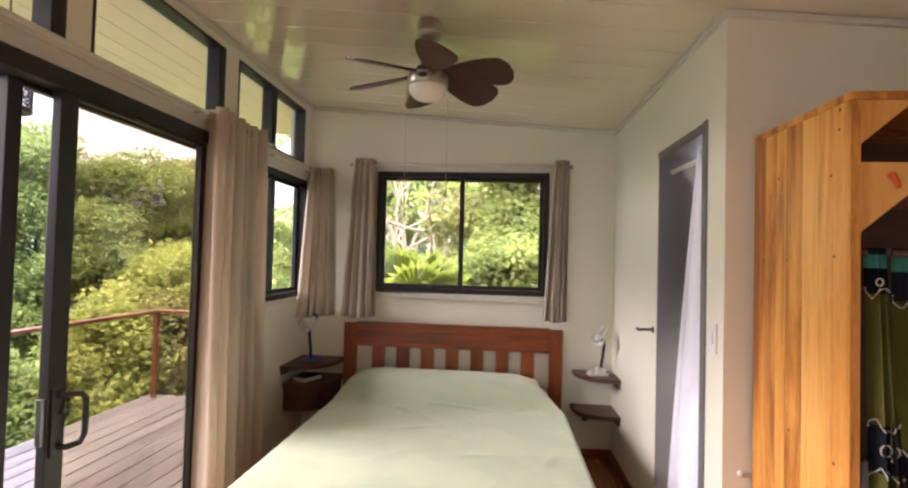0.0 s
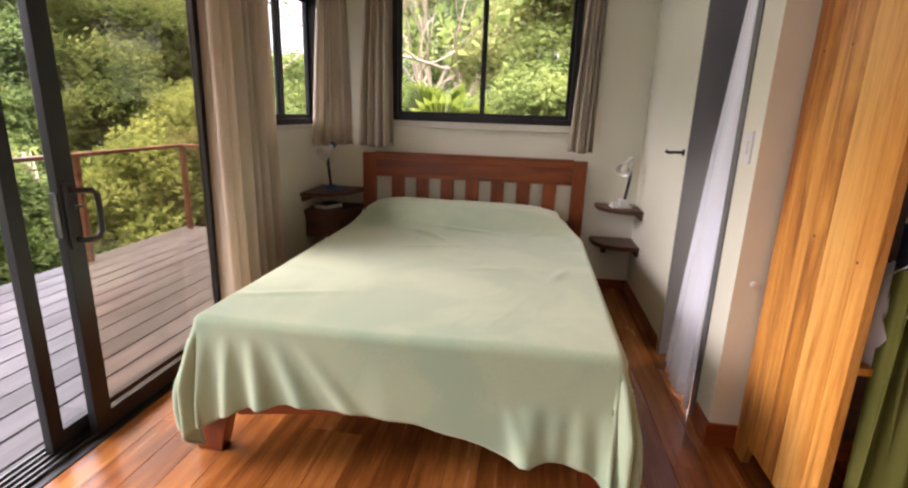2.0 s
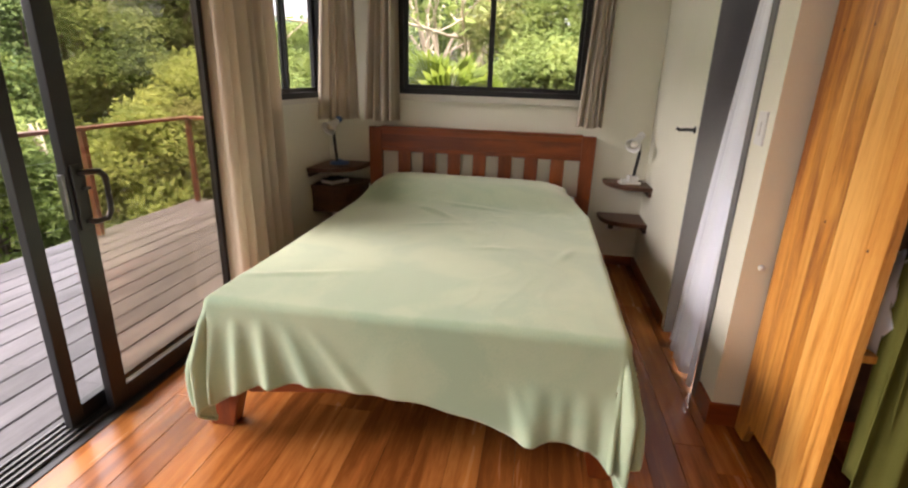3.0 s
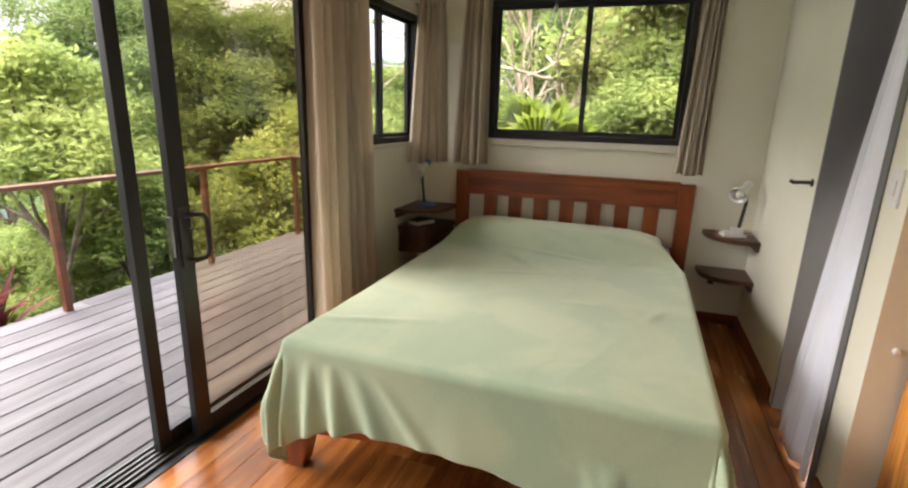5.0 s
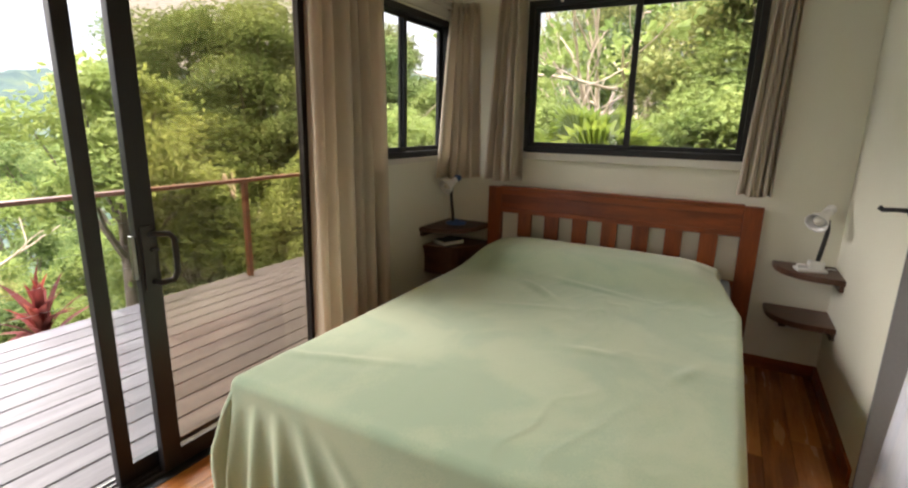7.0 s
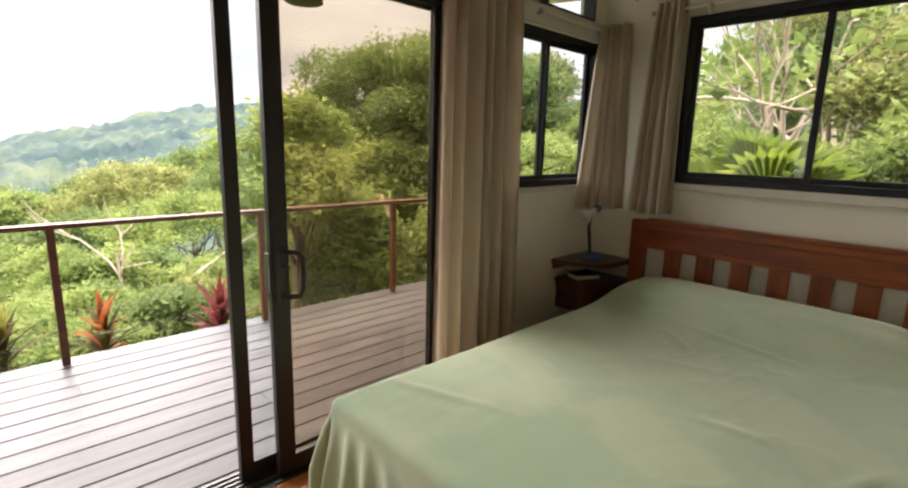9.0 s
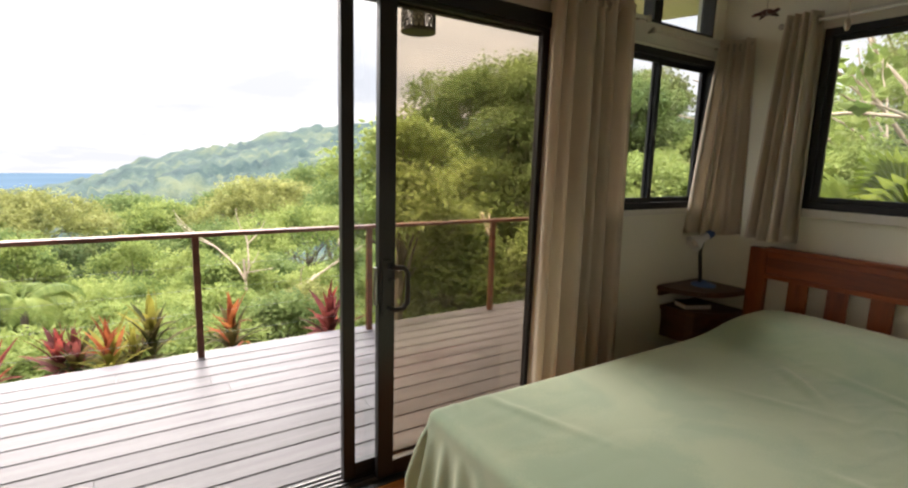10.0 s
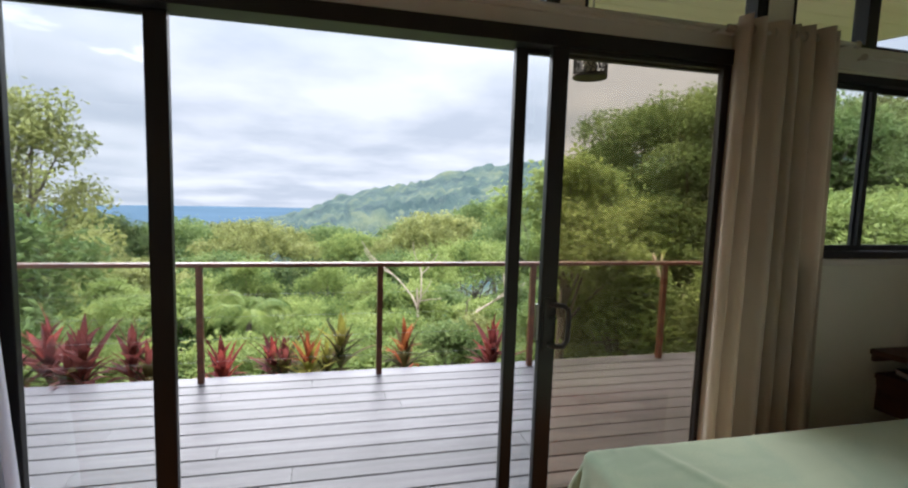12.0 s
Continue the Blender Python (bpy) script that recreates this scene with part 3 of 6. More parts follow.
def rough_z(x, y):
    r = np.hypot(x - CX, y - CY)
    amp = np.clip((r - 70) / 500, 0, 1)
    n = np.sin(x / 61 + 1.3 * np.sin(y / 83)) * np.cos(y / 53 + 1.1 * np.sin(x / 71)) * 8 + np.sin(x / 23 + 2 + np.sin(y / 31)) * np.sin(y / 19 + 1) * 5
    tops = np.clip((1750 - r) / 300, 0, 1)
    rng2 = np.random.RandomState(5)
    return ground_z(x, y) + amp * tops * n * np.clip(1.2 - np.abs(r - 1500) / 3000, 0, 1) + amp * tops * rng2.uniform(-7, 7, np.shape(x))


az = np.radians(np.concatenate([np.arange(-135, 25, 0.5), np.arange(25, 225, 4.0)]))
rad = np.concatenate([np.linspace(1.0, 4.4, 4), np.geomspace(5, 4600, 150)])
aa, rr_ = np.meshgrid(az, rad, indexing="ij")
gx, gy = CX + rr_ * np.sin(aa), CY + rr_ * np.cos(aa)
gz = rough_z(gx, gy)
na, nr = aa.shape
idx = np.arange(na * nr).reshape(na, nr)
nxt = np.roll(idx, -1, axis=0)
q = np.stack([idx[:, :-1], idx[:, 1:], nxt[:, 1:], nxt[:, :-1]], -1).reshape(-1, 4)
me = fast_mesh("ground", np.stack([gx, gy, gz], -1).reshape(-1, 3), q[:, ::-1], M_GROUND, True)
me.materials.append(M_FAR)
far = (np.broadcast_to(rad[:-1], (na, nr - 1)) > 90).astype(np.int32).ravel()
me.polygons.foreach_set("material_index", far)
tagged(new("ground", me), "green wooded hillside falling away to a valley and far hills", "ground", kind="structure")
bm = bmesh.new()
lathe(bm, [(1400, -184.4), (4950, -184)], (CX, CY, 0), 96)
structure("water", bm, M_SEA, "hazy blue sea on the horizon", "sea")


# ---- plants ----
def leaf_cloud(name, centres, size, material, rng, up=0.5, narrow=0.45):
    """One small folded leaf at each centre."""
    n = len(centres)
    d = rng.normal(size=(n, 3))
    d[:, 2] = d[:, 2] * 0.6 - 0.15
    d /= np.linalg.norm(d, axis=1)[:, None]
    nrm = rng.normal(size=(n, 3)) * 0.7 + np.array([0, 0, up * 2])
    side = np.cross(d, nrm)
    side /= np.linalg.norm(side, axis=1)[:, None] + 1e-9
    s = size * rng.uniform(0.6, 1.35, (n, 1))
    low = np.cross(side, d) * s * 0.12
    base, tip = centres - d * s * 0.5, centres + d * s * 0.5
    v = np.stack([base, centres + side * s * narrow * 0.5 - low, tip, centres - side * s * narrow * 0.5 - low], 1)
    return fast_mesh(name, v.reshape(-1, 3), np.arange(n * 4).reshape(n, 4), material)


def sprigs(rng, centre, radii, count, per, spread):
    """Leaf places in little bunches over an uneven clump."""
    d = rng.normal(size=(count, 3))
    d /= np.linalg.norm(d, axis=1)[:, None]
    d[:, 2] = np.where(rng.uniform(size=count) < 0.7, np.abs(d[:, 2]), d[:, 2])
    rad = rng.uniform(0.55, 1.08, (count, 1)) ** 0.6
    p = centre + d * rad * radii
    return (p[:, None] + rng.normal(size=(count, per, 3)) * spread).reshape(-1, 3)


def tree(name, x, y, top, spread, clumps, leaves, leaf, material, seed, label, low=0.25, flat=0.75, bark=None, category="tree", base=None, lean=0.0):
    """A tapered trunk with limbs, and a crown of many leaves in clumps round the limbs' ends."""
    rng = np.random.RandomState(seed)
    z0 = float(ground_z(x, y)) - 0.15 if base is None else base
    h = top - z0
    t = thing(name, (x, y, z0), label, category)
    bm = bmesh.new()
    fork = h * (0.3 if h > 3 else 0.15)
    tr = max(0.02, h * 0.017)
    lx, ly = rng.uniform(-0.05, 0.05, 2) * h + lean
    tube(bm, [(0, 0, 0), (lx * 0.3, ly * 0.2, fork * 0.5), (lx * 0.6, ly * 0.6, fork), (lx, ly, h * 0.62)], [tr * 1.4, tr * 1.1, tr, tr * 0.5], 7)
    pts = []
    for k in range(clumps):
        a = 2.4 * k + rng.uniform(-0.4, 0.4)
        f = math.sqrt((k + 0.5) / clumps)
        rr = spread * f * rng.uniform(0.75, 1.0)
        cz = h * (1 - low) * (1 - 0.75 * f * f * rng.uniform(0.5, 1.1)) + h * low - spread * 0.22
        cz = min(cz, h * 0.96 - spread * 0.2)
        c = np.array([rr * math.cos(a) + lx, rr * math.sin(a) + ly, max(cz, h * low * 0.6)])
        size = spread * rng.uniform(0.22, 0.36)
        pts.append(sprigs(rng, c, np.array([size, size, size * flat]), max(8, leaves // clumps // 9), 9, leaf * 0.9))
        s = np.array([lx * 0.6, ly * 0.6, fork + (h * 0.62 - fork) * rng.uniform(0, 0.8)])
        m = (s + c) / 2 + rng.normal(size=3) * spread * 0.06
        tube(bm, [s, m, c], [tr * 0.45, tr * 0.3, tr * 0.1], 5, cap=False)
    part("trunk", bm, bark or M_BARK, t)
    me = leaf_cloud("crown", np.concatenate(pts), leaf, material, rng)
    ob = new("crown", me)
    ob.parent = t
    return t


def put(az_deg, d):
    a = math.radians(az_deg)
    return CX + d * math.sin(a), CY + d * math.cos(a)


def crown_top(d, el):
    return 1.4 + d * math.tan(math.radians(el))


# tall trees beyond the corner of the deck
for k, (a, d, el, sp, mt) in enumerate([(-55.5, 13.0, 10.4, 2.3, M_LEAF_MID), (-48, 12.0, 12.0, 2.5, M_LEAF_MID), (-41, 11.5, 10.2, 2.4, M_LEAF_MID), (-37.5, 12.5, 10.0, 1.9, M_LEAF_OLIVE), (-63, 24.0, 2.5, 3.2, M_LEAF_MID), (-44, 10.2, 2.0, 1.7, M_LEAF_MID), (-36, 8.4, 1.6, 1.6, M_LEAF_LIGHT), (-54, 10.2, 0.5, 1.6, M_LEAF_LIGHT), (-30, 10.5, 4.4, 1.5, M_LEAF_LIGHT), (-57, 7.4, -6.0, 0.9, M_LEAF_LIGHT), (-50, 7.0, -14.5, 0.8, M_LEAF_MID), (-43.5, 7.3, -5.0, 0.9, M_LEAF_LIGHT), (-38, 7.6, -4.0, 0.9, M_LEAF_OLIVE), (-32.5, 8.0, -3.0, 0.9, M_LEAF_LIGHT)]):
    x, y = put(a, d)
    tree("tree", x, y, crown_top(d, el), sp, 20, 42000 if d > 10 else 26000, 0.088, mt, 10 + k, "dense broad-leaved tree beyond the corner of the deck" if d > 10 else "leafy understorey tree close to the deck", low=0.16)
x, y = put(-119, 12)
tree("tree", x, y, crown_top(12, 8.6), 1.75, 26, 13000, 0.11, M_LEAF_GOLD, 31, "tall airy tree with small grey-green leaves", low=0.12)
x, y = put(-122, 10)
tree("tree", x, y, crown_top(10, -1), 2.0, 12, 11000, 0.14, M_LEAF_MID, 32, "bushy green tree below the deck")
x, y = put(-63, 6.9)
tree("tree", x, y, crown_top(6.9, 5.0), 1.0, 14, 8000, 0.105, M_LEAF_LIGHT, 34, "young tree with large pale green leaves", low=0.35)
# umbrella crowns further down the slope
for k, (a, d, el, sp, mt) in enumerate([(-97, 62, -3.3, 7.5, M_LEAF_GOLD), (-87, 70, -4.6, 6.0, M_LEAF_LIGHT), (-77, 56, -1.6, 7.5, M_LEAF_GOLD), (-105, 75, -3.0, 8.0, M_LEAF_MID), (-112, 66, -2.4, 6.5, M_LEAF_DARK), (-69, 48, -1.2, 6.0, M_LEAF_MID), (-83, 40, -6.5, 4.5, M_LEAF_MID), (-92, 36, -7.6, 4.5, M_LEAF_DARK), (-101, 42, -6.4, 5.0, M_LEAF_MID), (-109, 34, -6.6, 4.5, M_LEAF_GOLD), (-73, 32, -4.6, 4.5, M_LEAF_LIGHT), (-118, 40, -4.0, 6.0, M_LEAF_MID), (-90, 110, -4.0, 9.0, M_LEAF_MID), (-80, 120, -3.0, 10.0, M_LEAF_MID), (-100, 120, -3.6, 10.0, M_LEAF_OLIVE), (-71, 95, -0.4, 9.0, M_LEAF_MID)]):
    x, y = put(a, d)
    tree("tree", x, y, crown_top(d, el), sp, 22, 15000, 0.05 + d * 0.0058, mt, 50 + k, "spreading umbrella-shaped tree down the slope", low=0.45, flat=0.5)
# shrubs and young trees on the slope below the deck
srng = np.random.RandomState(3)
for k in range(38):
    a = -123 + 64 * (k + 0.5) / 38 + srng.uniform(-2, 2)
    ring = k % 4
    d = [7.0, 10.0, 14.5, 22.0][ring] * srng.uniform(0.93, 1.08)
    el = [-16.0, -13.2, -11.0, -8.6][ring] + srng.uniform(-1.6, 1.2)
    x, y = put(a, d)
    top = max(crown_top(d, el), float(ground_z(x, y)) + 0.6)
    sort = srng.randint(5)
    tree("shrub", x, y, top, (0.5 + d * 0.06) * srng.uniform(0.8, 1.2), 10, 7000, (0.05 + d * 0.0044) * (1.2 if sort == 1 else 1.0), [M_LEAF_LIGHT, M_LEAF_LIGHT, M_LEAF_MID, M_LEAF_GOLD, M_LEAF_LIGHT][sort], 100 + k, ["bushy yellow-green shrub below the deck", "broad-leaved pale green shrub below the deck", "bushy green shrub below the deck", "golden green shrub below the deck", "bright green shrub below the deck"][sort], category="shrub", low=0.1)
# behind the bed's window and beyond the side window
for k, (a, d, el, sp, mt) in enumerate([(1.5, 8.2, 17, 1.6, M_LEAF_LIGHT), (5, 8.0, 19, 2.0, M_LEAF_GOLD), (0, 6.6, 5, 1.2, M_LEAF_LIGHT), (-8, 13.5, 12, 2.4, M_LEAF_DARK), (-17, 14.5, 9, 2.8, M_LEAF_LIGHT), (-24, 17.0, 6, 3.0, M_LEAF_LIGHT), (6, 6.4, 7, 1.2, M_LEAF_LIGHT), (-19, 8.2, 2.6, 1.3, M_LEAF_LIGHT), (-9, 6.8, 0.5, 1.0, M_LEAF_LIGHT), (12, 8.5, 20, 2.0, M_LEAF_GOLD), (-26, 12.0, 3.0, 1.8, M_LEAF_LIGHT), (-13, 17.0, 14, 3.0, M_LEAF_OLIVE), (-4, 17.0, 22, 3.6, M_LEAF_GOLD), (-14, 21.0, 19, 4.2, M_LEAF_LIGHT)]):
    x, y = put(a, d)
    tree("tree", x, y, crown_top(d, el), sp, 15, 19000, 0.10, mt, 200 + k, "lush yellow-green tree behind the cabin", low=0.08)


# ---- plants close to the cabin ----
def sword_leaf(length, width, droop, seed):
    """A long pointed leaf with a folded midrib, arching outward along x."""
    bm = bmesh.new()
    rows = []
    for k in range(8):
        f = k / 7
        w = width * math.sin(math.pi * min(1, 0.16 + f * 0.84)) ** 0.8 * (1 if k < 7 else 0.02)
        x = length * (f * 0.55 + 0.25 * f * f)
        z = length * (0.85 * f - droop * f * f)
        rows.append([bm.verts.new((x, -w, z + w * 0.35)), bm.verts.new((x, 0, z)), bm.verts.new((x, w, z + w * 0.35))])
    for a, b in zip(rows, rows[1:]):
        for c in (0, 1):
            bm.faces.new((a[c], a[c + 1], b[c + 1], b[c])).smooth = True
    return bm


SWORDS = {}


def ti_plant(x, y, top, inner_mat, outer_mat, size, seed, label):
    """A cane with upright young leaves in one colour and older spreading ones in another."""
    rng = random.Random(seed)
    z0 = float(ground_z(x, y)) - 0.05
    t = thing("ti_plant", (x, y, z0), label, "plant", "ti plants along the deck")
    stem_h = top - z0 - 0.38 * size
    bm = bmesh.new()
    tube(bm, [(0, 0, 0), (0.02, 0.01, stem_h * 0.5), (0, 0, stem_h)], [0.02, 0.016, 0.014], 6)
    part("stem", bm, M_BARK, t)
    for k in range(36):
        kind = k % 4
        material = inner_mat if k < 11 or k % 5 == 0 else outer_mat
        key = (kind, material.name)
        if key not in SWORDS:
            SWORDS[key] = to_mesh("leaf", sword_leaf([0.54, 0.5, 0.58, 0.44][kind], [0.040, 0.045, 0.034, 0.042][kind], [0.25, 0.5, 0.12, 0.7][kind], kind), material)
        ob = new("leaf", SWORDS[key])
        ob.parent = t
        f = k / 36
        sc = size * rng.uniform(0.62, 0.92)
        ob.matrix_basis = pose(0, 0, stem_h - 0.2 * size * f + 0.04, 0, rng.uniform(-56, -28) + 56 * f, 137.5 * k + rng.uniform(-14, 14)) @ Matrix.Diagonal((sc, sc, sc, 1))


RD, MR, OR, YL, BZ = M_LEAF_RED, M_LEAF_MAROON, M_LEAF_ORANGE, M_LEAF_YELLOW, M_LEAF_BRONZE
for k, (y, top, mi, mo, size, lb) in enumerate([
        (2.53, 0.17, RD, MR, 0.95, "dark red ti plant with spiky leaves"), (1.71, 0.13, OR, BZ, 0.85, "ti plant with orange-red young leaves over bronze ones"),
        (1.13, 0.17, YL, BZ, 0.85, "ti plant with yellow-green leaves"), (0.85, 0.11, OR, YL, 0.8, "ti plant with orange top and yellow-green leaves"),
        (0.64, 0.06, MR, BZ, 0.75, "maroon and bronze ti plant"), (0.53, 0.05, RD, MR, 0.75, "dark red ti plant"), (0.15, 0.06, RD, RD, 0.85, "bright red ti plant"),
        (-0.44, 0.06, MR, BZ, 0.85, "maroon and bronze ti plant"), (-0.60, 0.15, MR, MR, 0.9, "maroon ti plant with crowded leaves"), (-0.86, 0.26, MR, MR, 0.95, "tall maroon ti plant beside the deck"),
        (-1.02, 0.06, MR, BZ, 0.85, "low maroon ti plant"), (-1.21, 0.23, RD, MR, 0.95, "tall red ti plant"), (-1.36, 0.10, MR, BZ, 0.85, "maroon and bronze ti plant"), (1.00, -0.02, YL, BZ, 0.65, "low bronze-green ti plant")]):
    ti_plant(-3.62 - 0.13 * (k % 3), y, top, mi, mo, size, 40 + k, lb)


def fan_palm(x, y, top, seed, label):
    """A palm with pleated fan leaves on long stalks."""
    rng = random.Random(seed)
    z0 = float(ground_z(x, y)) - 0.05
    t = thing("fan_palm", (x, y, z0), label, "palm")
    h = top - z0
    bm = bmesh.new()
    tube(bm, [(0, 0, 0), (0.02, 0, h * 0.25), (0, 0.02, h * 0.45)], [0.09, 0.08, 0.06], 8)
    part("trunk", bm, M_BARK, t)
    for k in range(9):
        a = 2 * math.pi * k / 9 + rng.uniform(-0.25, 0.25)
        lean = rng.uniform(0.35, 0.95) if k % 3 else 0.2
        R = rng.uniform(0.55, 0.72)
        hub = Vector((math.cos(a) * lean * 0.6, math.sin(a) * lean * 0.6, h - R * 0.9 - lean * 0.3))
        bm = bmesh.new()
        tube(bm, [(0, 0, h * 0.42), tuple(hub * 0.6 + Vector((0, 0, h * 0.2))), tuple(hub)], [0.014, 0.012, 0.008], 6)
        part("stalk", bm, M_PALM, t)
        bm = bmesh.new()
        out = Vector((math.cos(a), math.sin(a), 0)) * (0.25 + lean * 0.5) + Vector((0, 0, 0.8))
        out.normalize()
        side = Vector((-math.sin(a), math.cos(a), 0))
        nrm = out.cross(side)
        for s in range(26):
            g = math.radians(-115 + 230 * s / 25)
            d = (out * math.cos(g) + side * math.sin(g)).normalized()
            e = nrm.cross(d)
            L = R * (0.78 + 0.22 * math.cos(g)) * rng.uniform(0.93, 1.05)
            w = 0.040 + 0.012 * math.cos(g)
            b0 = bm.verts.new(hub)
            m0, m1, m2 = bm.verts.new(hub + d * L * 0.62 + e * w), bm.verts.new(hub + d * L * 0.62 + nrm * 0.016), bm.verts.new(hub + d * L * 0.62 - e * w)
            tip = bm.verts.new(hub + d * L - Vector((0, 0, 0.06 + 0.05 * rng.random())))
            bm.faces.new((b0, m0, m1))
            bm.faces.new((b0, m1, m2))
            bm.faces.new((m0, tip, m1))
            bm.faces.new((m1, tip, m2))
        part("leaf", bm, M_PALM, t, "pleated fan leaf")


def feather_palm(x, y, top, seed, label):
    """A small palm with arching feathery fronds."""
    rng = random.Random(seed)
    z0 = float(ground_z(x, y)) - 0.05
    t = thing("feather_palm", (x, y, z0), label, "palm", "palms below the deck")
    h = top - z0
    bm = bmesh.new()
    tube(bm, [(0, 0, 0), (0.03, 0, h * 0.3), (0, 0.02, h * 0.55)], [0.07, 0.06, 0.045], 8)
    part("trunk", bm, M_BARK, t)
    for k in range(10):
        a = 2 * math.pi * k / 10 + rng.uniform(-0.2, 0.2)
        out, side = Vector((math.cos(a), math.sin(a), 0)), Vector((-math.sin(a), math.cos(a), 0))
        L, rise = rng.uniform(0.75, 1.05), rng.uniform(0.5, 0.9)
        rib = [Vector((0, 0, h * 0.55)) + out * (L * f * 0.85) + Vector((0, 0, L * (rise * 1.5 * f - 1.15 * f * f))) for f in [i / 10 for i in range(11)]]
        bm = bmesh.new()
        tube(bm, rib, [0.012 - 0.0009 * i for i in range(11)], 5)
        for i in range(34):
            f = 0.14 + 0.86 * i / 33
            p = rib[min(9, int(f * 10))].lerp(rib[min(10, int(f * 10) + 1)], f * 10 % 1)
            ln = 0.26 * math.sin(math.pi * min(1, 0.18 + 0.8 * f)) * rng.uniform(0.9, 1.1)
            for sg in (-1, 1):
                d = (side * sg * 0.85 + out * 0.5 + Vector((0, 0, -0.25))).normalized()
                w = out * 0.013
                bm.faces.new([bm.verts.new(q) for q in (p - w, p + d * ln * 0.5 - w + Vector((0, 0, 0.02)), p + d * ln - Vector((0, 0, 0.05)), p + d * ln * 0.5 + w * 1.5 + Vector((0, 0, 0.02)), p + w)])
        part("frond", bm, M_LEAF_LIGHT, t, "arching feathery frond")


for k, (a, d, el) in enumerate(((-98.4, 9.5, -7.6), (-105.0, 10.5, -8.4))):
    x, y = put(a, d)
    feather_palm(x, y, crown_top(d, el) + 0.25, 60 + k, "small feathery palm on the slope below the deck")
fan_palm(-0.66, 6.35, 1.72, 4, "bright green fan palm beyond the window")
fan_palm(-0.15, 7.2, 1.1, 9, "low bright green fan palm beyond the window")


def bare_tree(name, x, y, base, height, seed, label, stems=5, twigs=3, thick=0.05, lean=0.35, leaf=None):
    """A pale many-stemmed tree with bare forking branches."""
    rng = np.random.RandomState(seed)
    t = thing(name, (x, y, base), label, "tree")
    ends = []

    def grow(bm, p, d, length, r, level):
        pts, q = [p], p.copy()
        for _ in range(4):
            d = d + rng.normal(size=3) * 0.16 + np.array([0, 0, 0.04])
            d = d / np.linalg.norm(d)
            q = q + d * length / 4
            pts.append(q.copy())
        tube(bm, pts, [r, r * 0.88, r * 0.76, r * 0.64, r * 0.5], 6, cap=False)
        ends.append(q)
        if level:
            for _ in range(twigs):
                nd = d + rng.normal(size=3) * 0.45
                k = rng.randint(2, 5)
                grow(bm, pts[k], nd / np.linalg.norm(nd), length * rng.uniform(0.5, 0.75), r * 0.5, level - 1)

    for s in range(stems):
        bm = bmesh.new()
        a = 2 * math.pi * s / stems + rng.uniform(-0.4, 0.4)
        d = np.array([math.cos(a) * lean, math.sin(a) * lean, 1.0])
        grow(bm, np.array([math.cos(a) * 0.12, math.sin(a) * 0.12, 0.0]), d / np.linalg.norm(d), height * rng.uniform(0.5, 0.7), thick * rng.uniform(0.7, 1.1), 2)
        part("branch", bm, M_PALE, t)
    if leaf:
        pick = [ends[i] for i in rng.choice(len(ends), min(len(ends), 26), replace=False)]
        c = np.concatenate([e + rng.normal(size=(26, 3)) * 0.16 for e in pick])
        ob = new("crown", leaf_cloud("crown", c, 0.17, leaf, rng, narrow=0.8))
        ob.parent = t


x, y = put(-12.0, 9.0)
bare_tree("tree", x, y, -0.9, 5.4, 3, "pale many-stemmed tree with bare branches behind the cabin", stems=7, twigs=3, thick=0.068, lean=0.15, leaf=M_LEAF_LIGHT)
x, y = put(-78.8, 13.5)
bare_tree("dead_tree", x, y, float(ground_z(x, y)), crown_top(13.5, -8.2) - float(ground_z(x, y)) + 0.4, 6, "bleached dead tree with bare branches on the slope", stems=2, twigs=3, thick=0.075, lean=0.35)


def leaning_trunk(low, high, thick, label):
    """A bare slanting trunk through two points, down to the ground."""
    low, high = Vector(low), Vector(high)
    d = high - low
    base = low - d * 1.2
    base.z = min(base.z, float(ground_z(base.x, base.y)) + 0.02)
    t = thing("leaning_trunk", base, label, "tree")
    top = high + d * 0.5
    bm = bmesh.new()
    tube(bm, [(0, 0, 0), tuple((low - base) * 0.5 + Vector((0.02, 0.01, 0))), tuple(low - base), tuple(high - base + Vector((0.015, 0, 0))), tuple(top - base)], [thick * 1.25, thick * 1.1, thick, thick * 0.85, thick * 0.6], 8)
    part("trunk", bm, M_PALE, t)
    bm = bmesh.new()
    for f, side in ((0.35, 1), (0.7, -1)):
        p = (low - base).lerp(top - base, f)
        tube(bm, [tuple(p), tuple(p + Vector((0.1 * side, 0.08, 0.22))), tuple(p + Vector((0.16 * side, 0.1, 0.45)))], [thick * 0.4, thick * 0.3, thick * 0.12], 6)
    part("twigs", bm, M_PALE, t)


leaning_trunk((-5.38, 5.98, -0.86), (-5.17, 5.49, 0.15), 0.045, "slim pale leaning trunk beyond the deck")

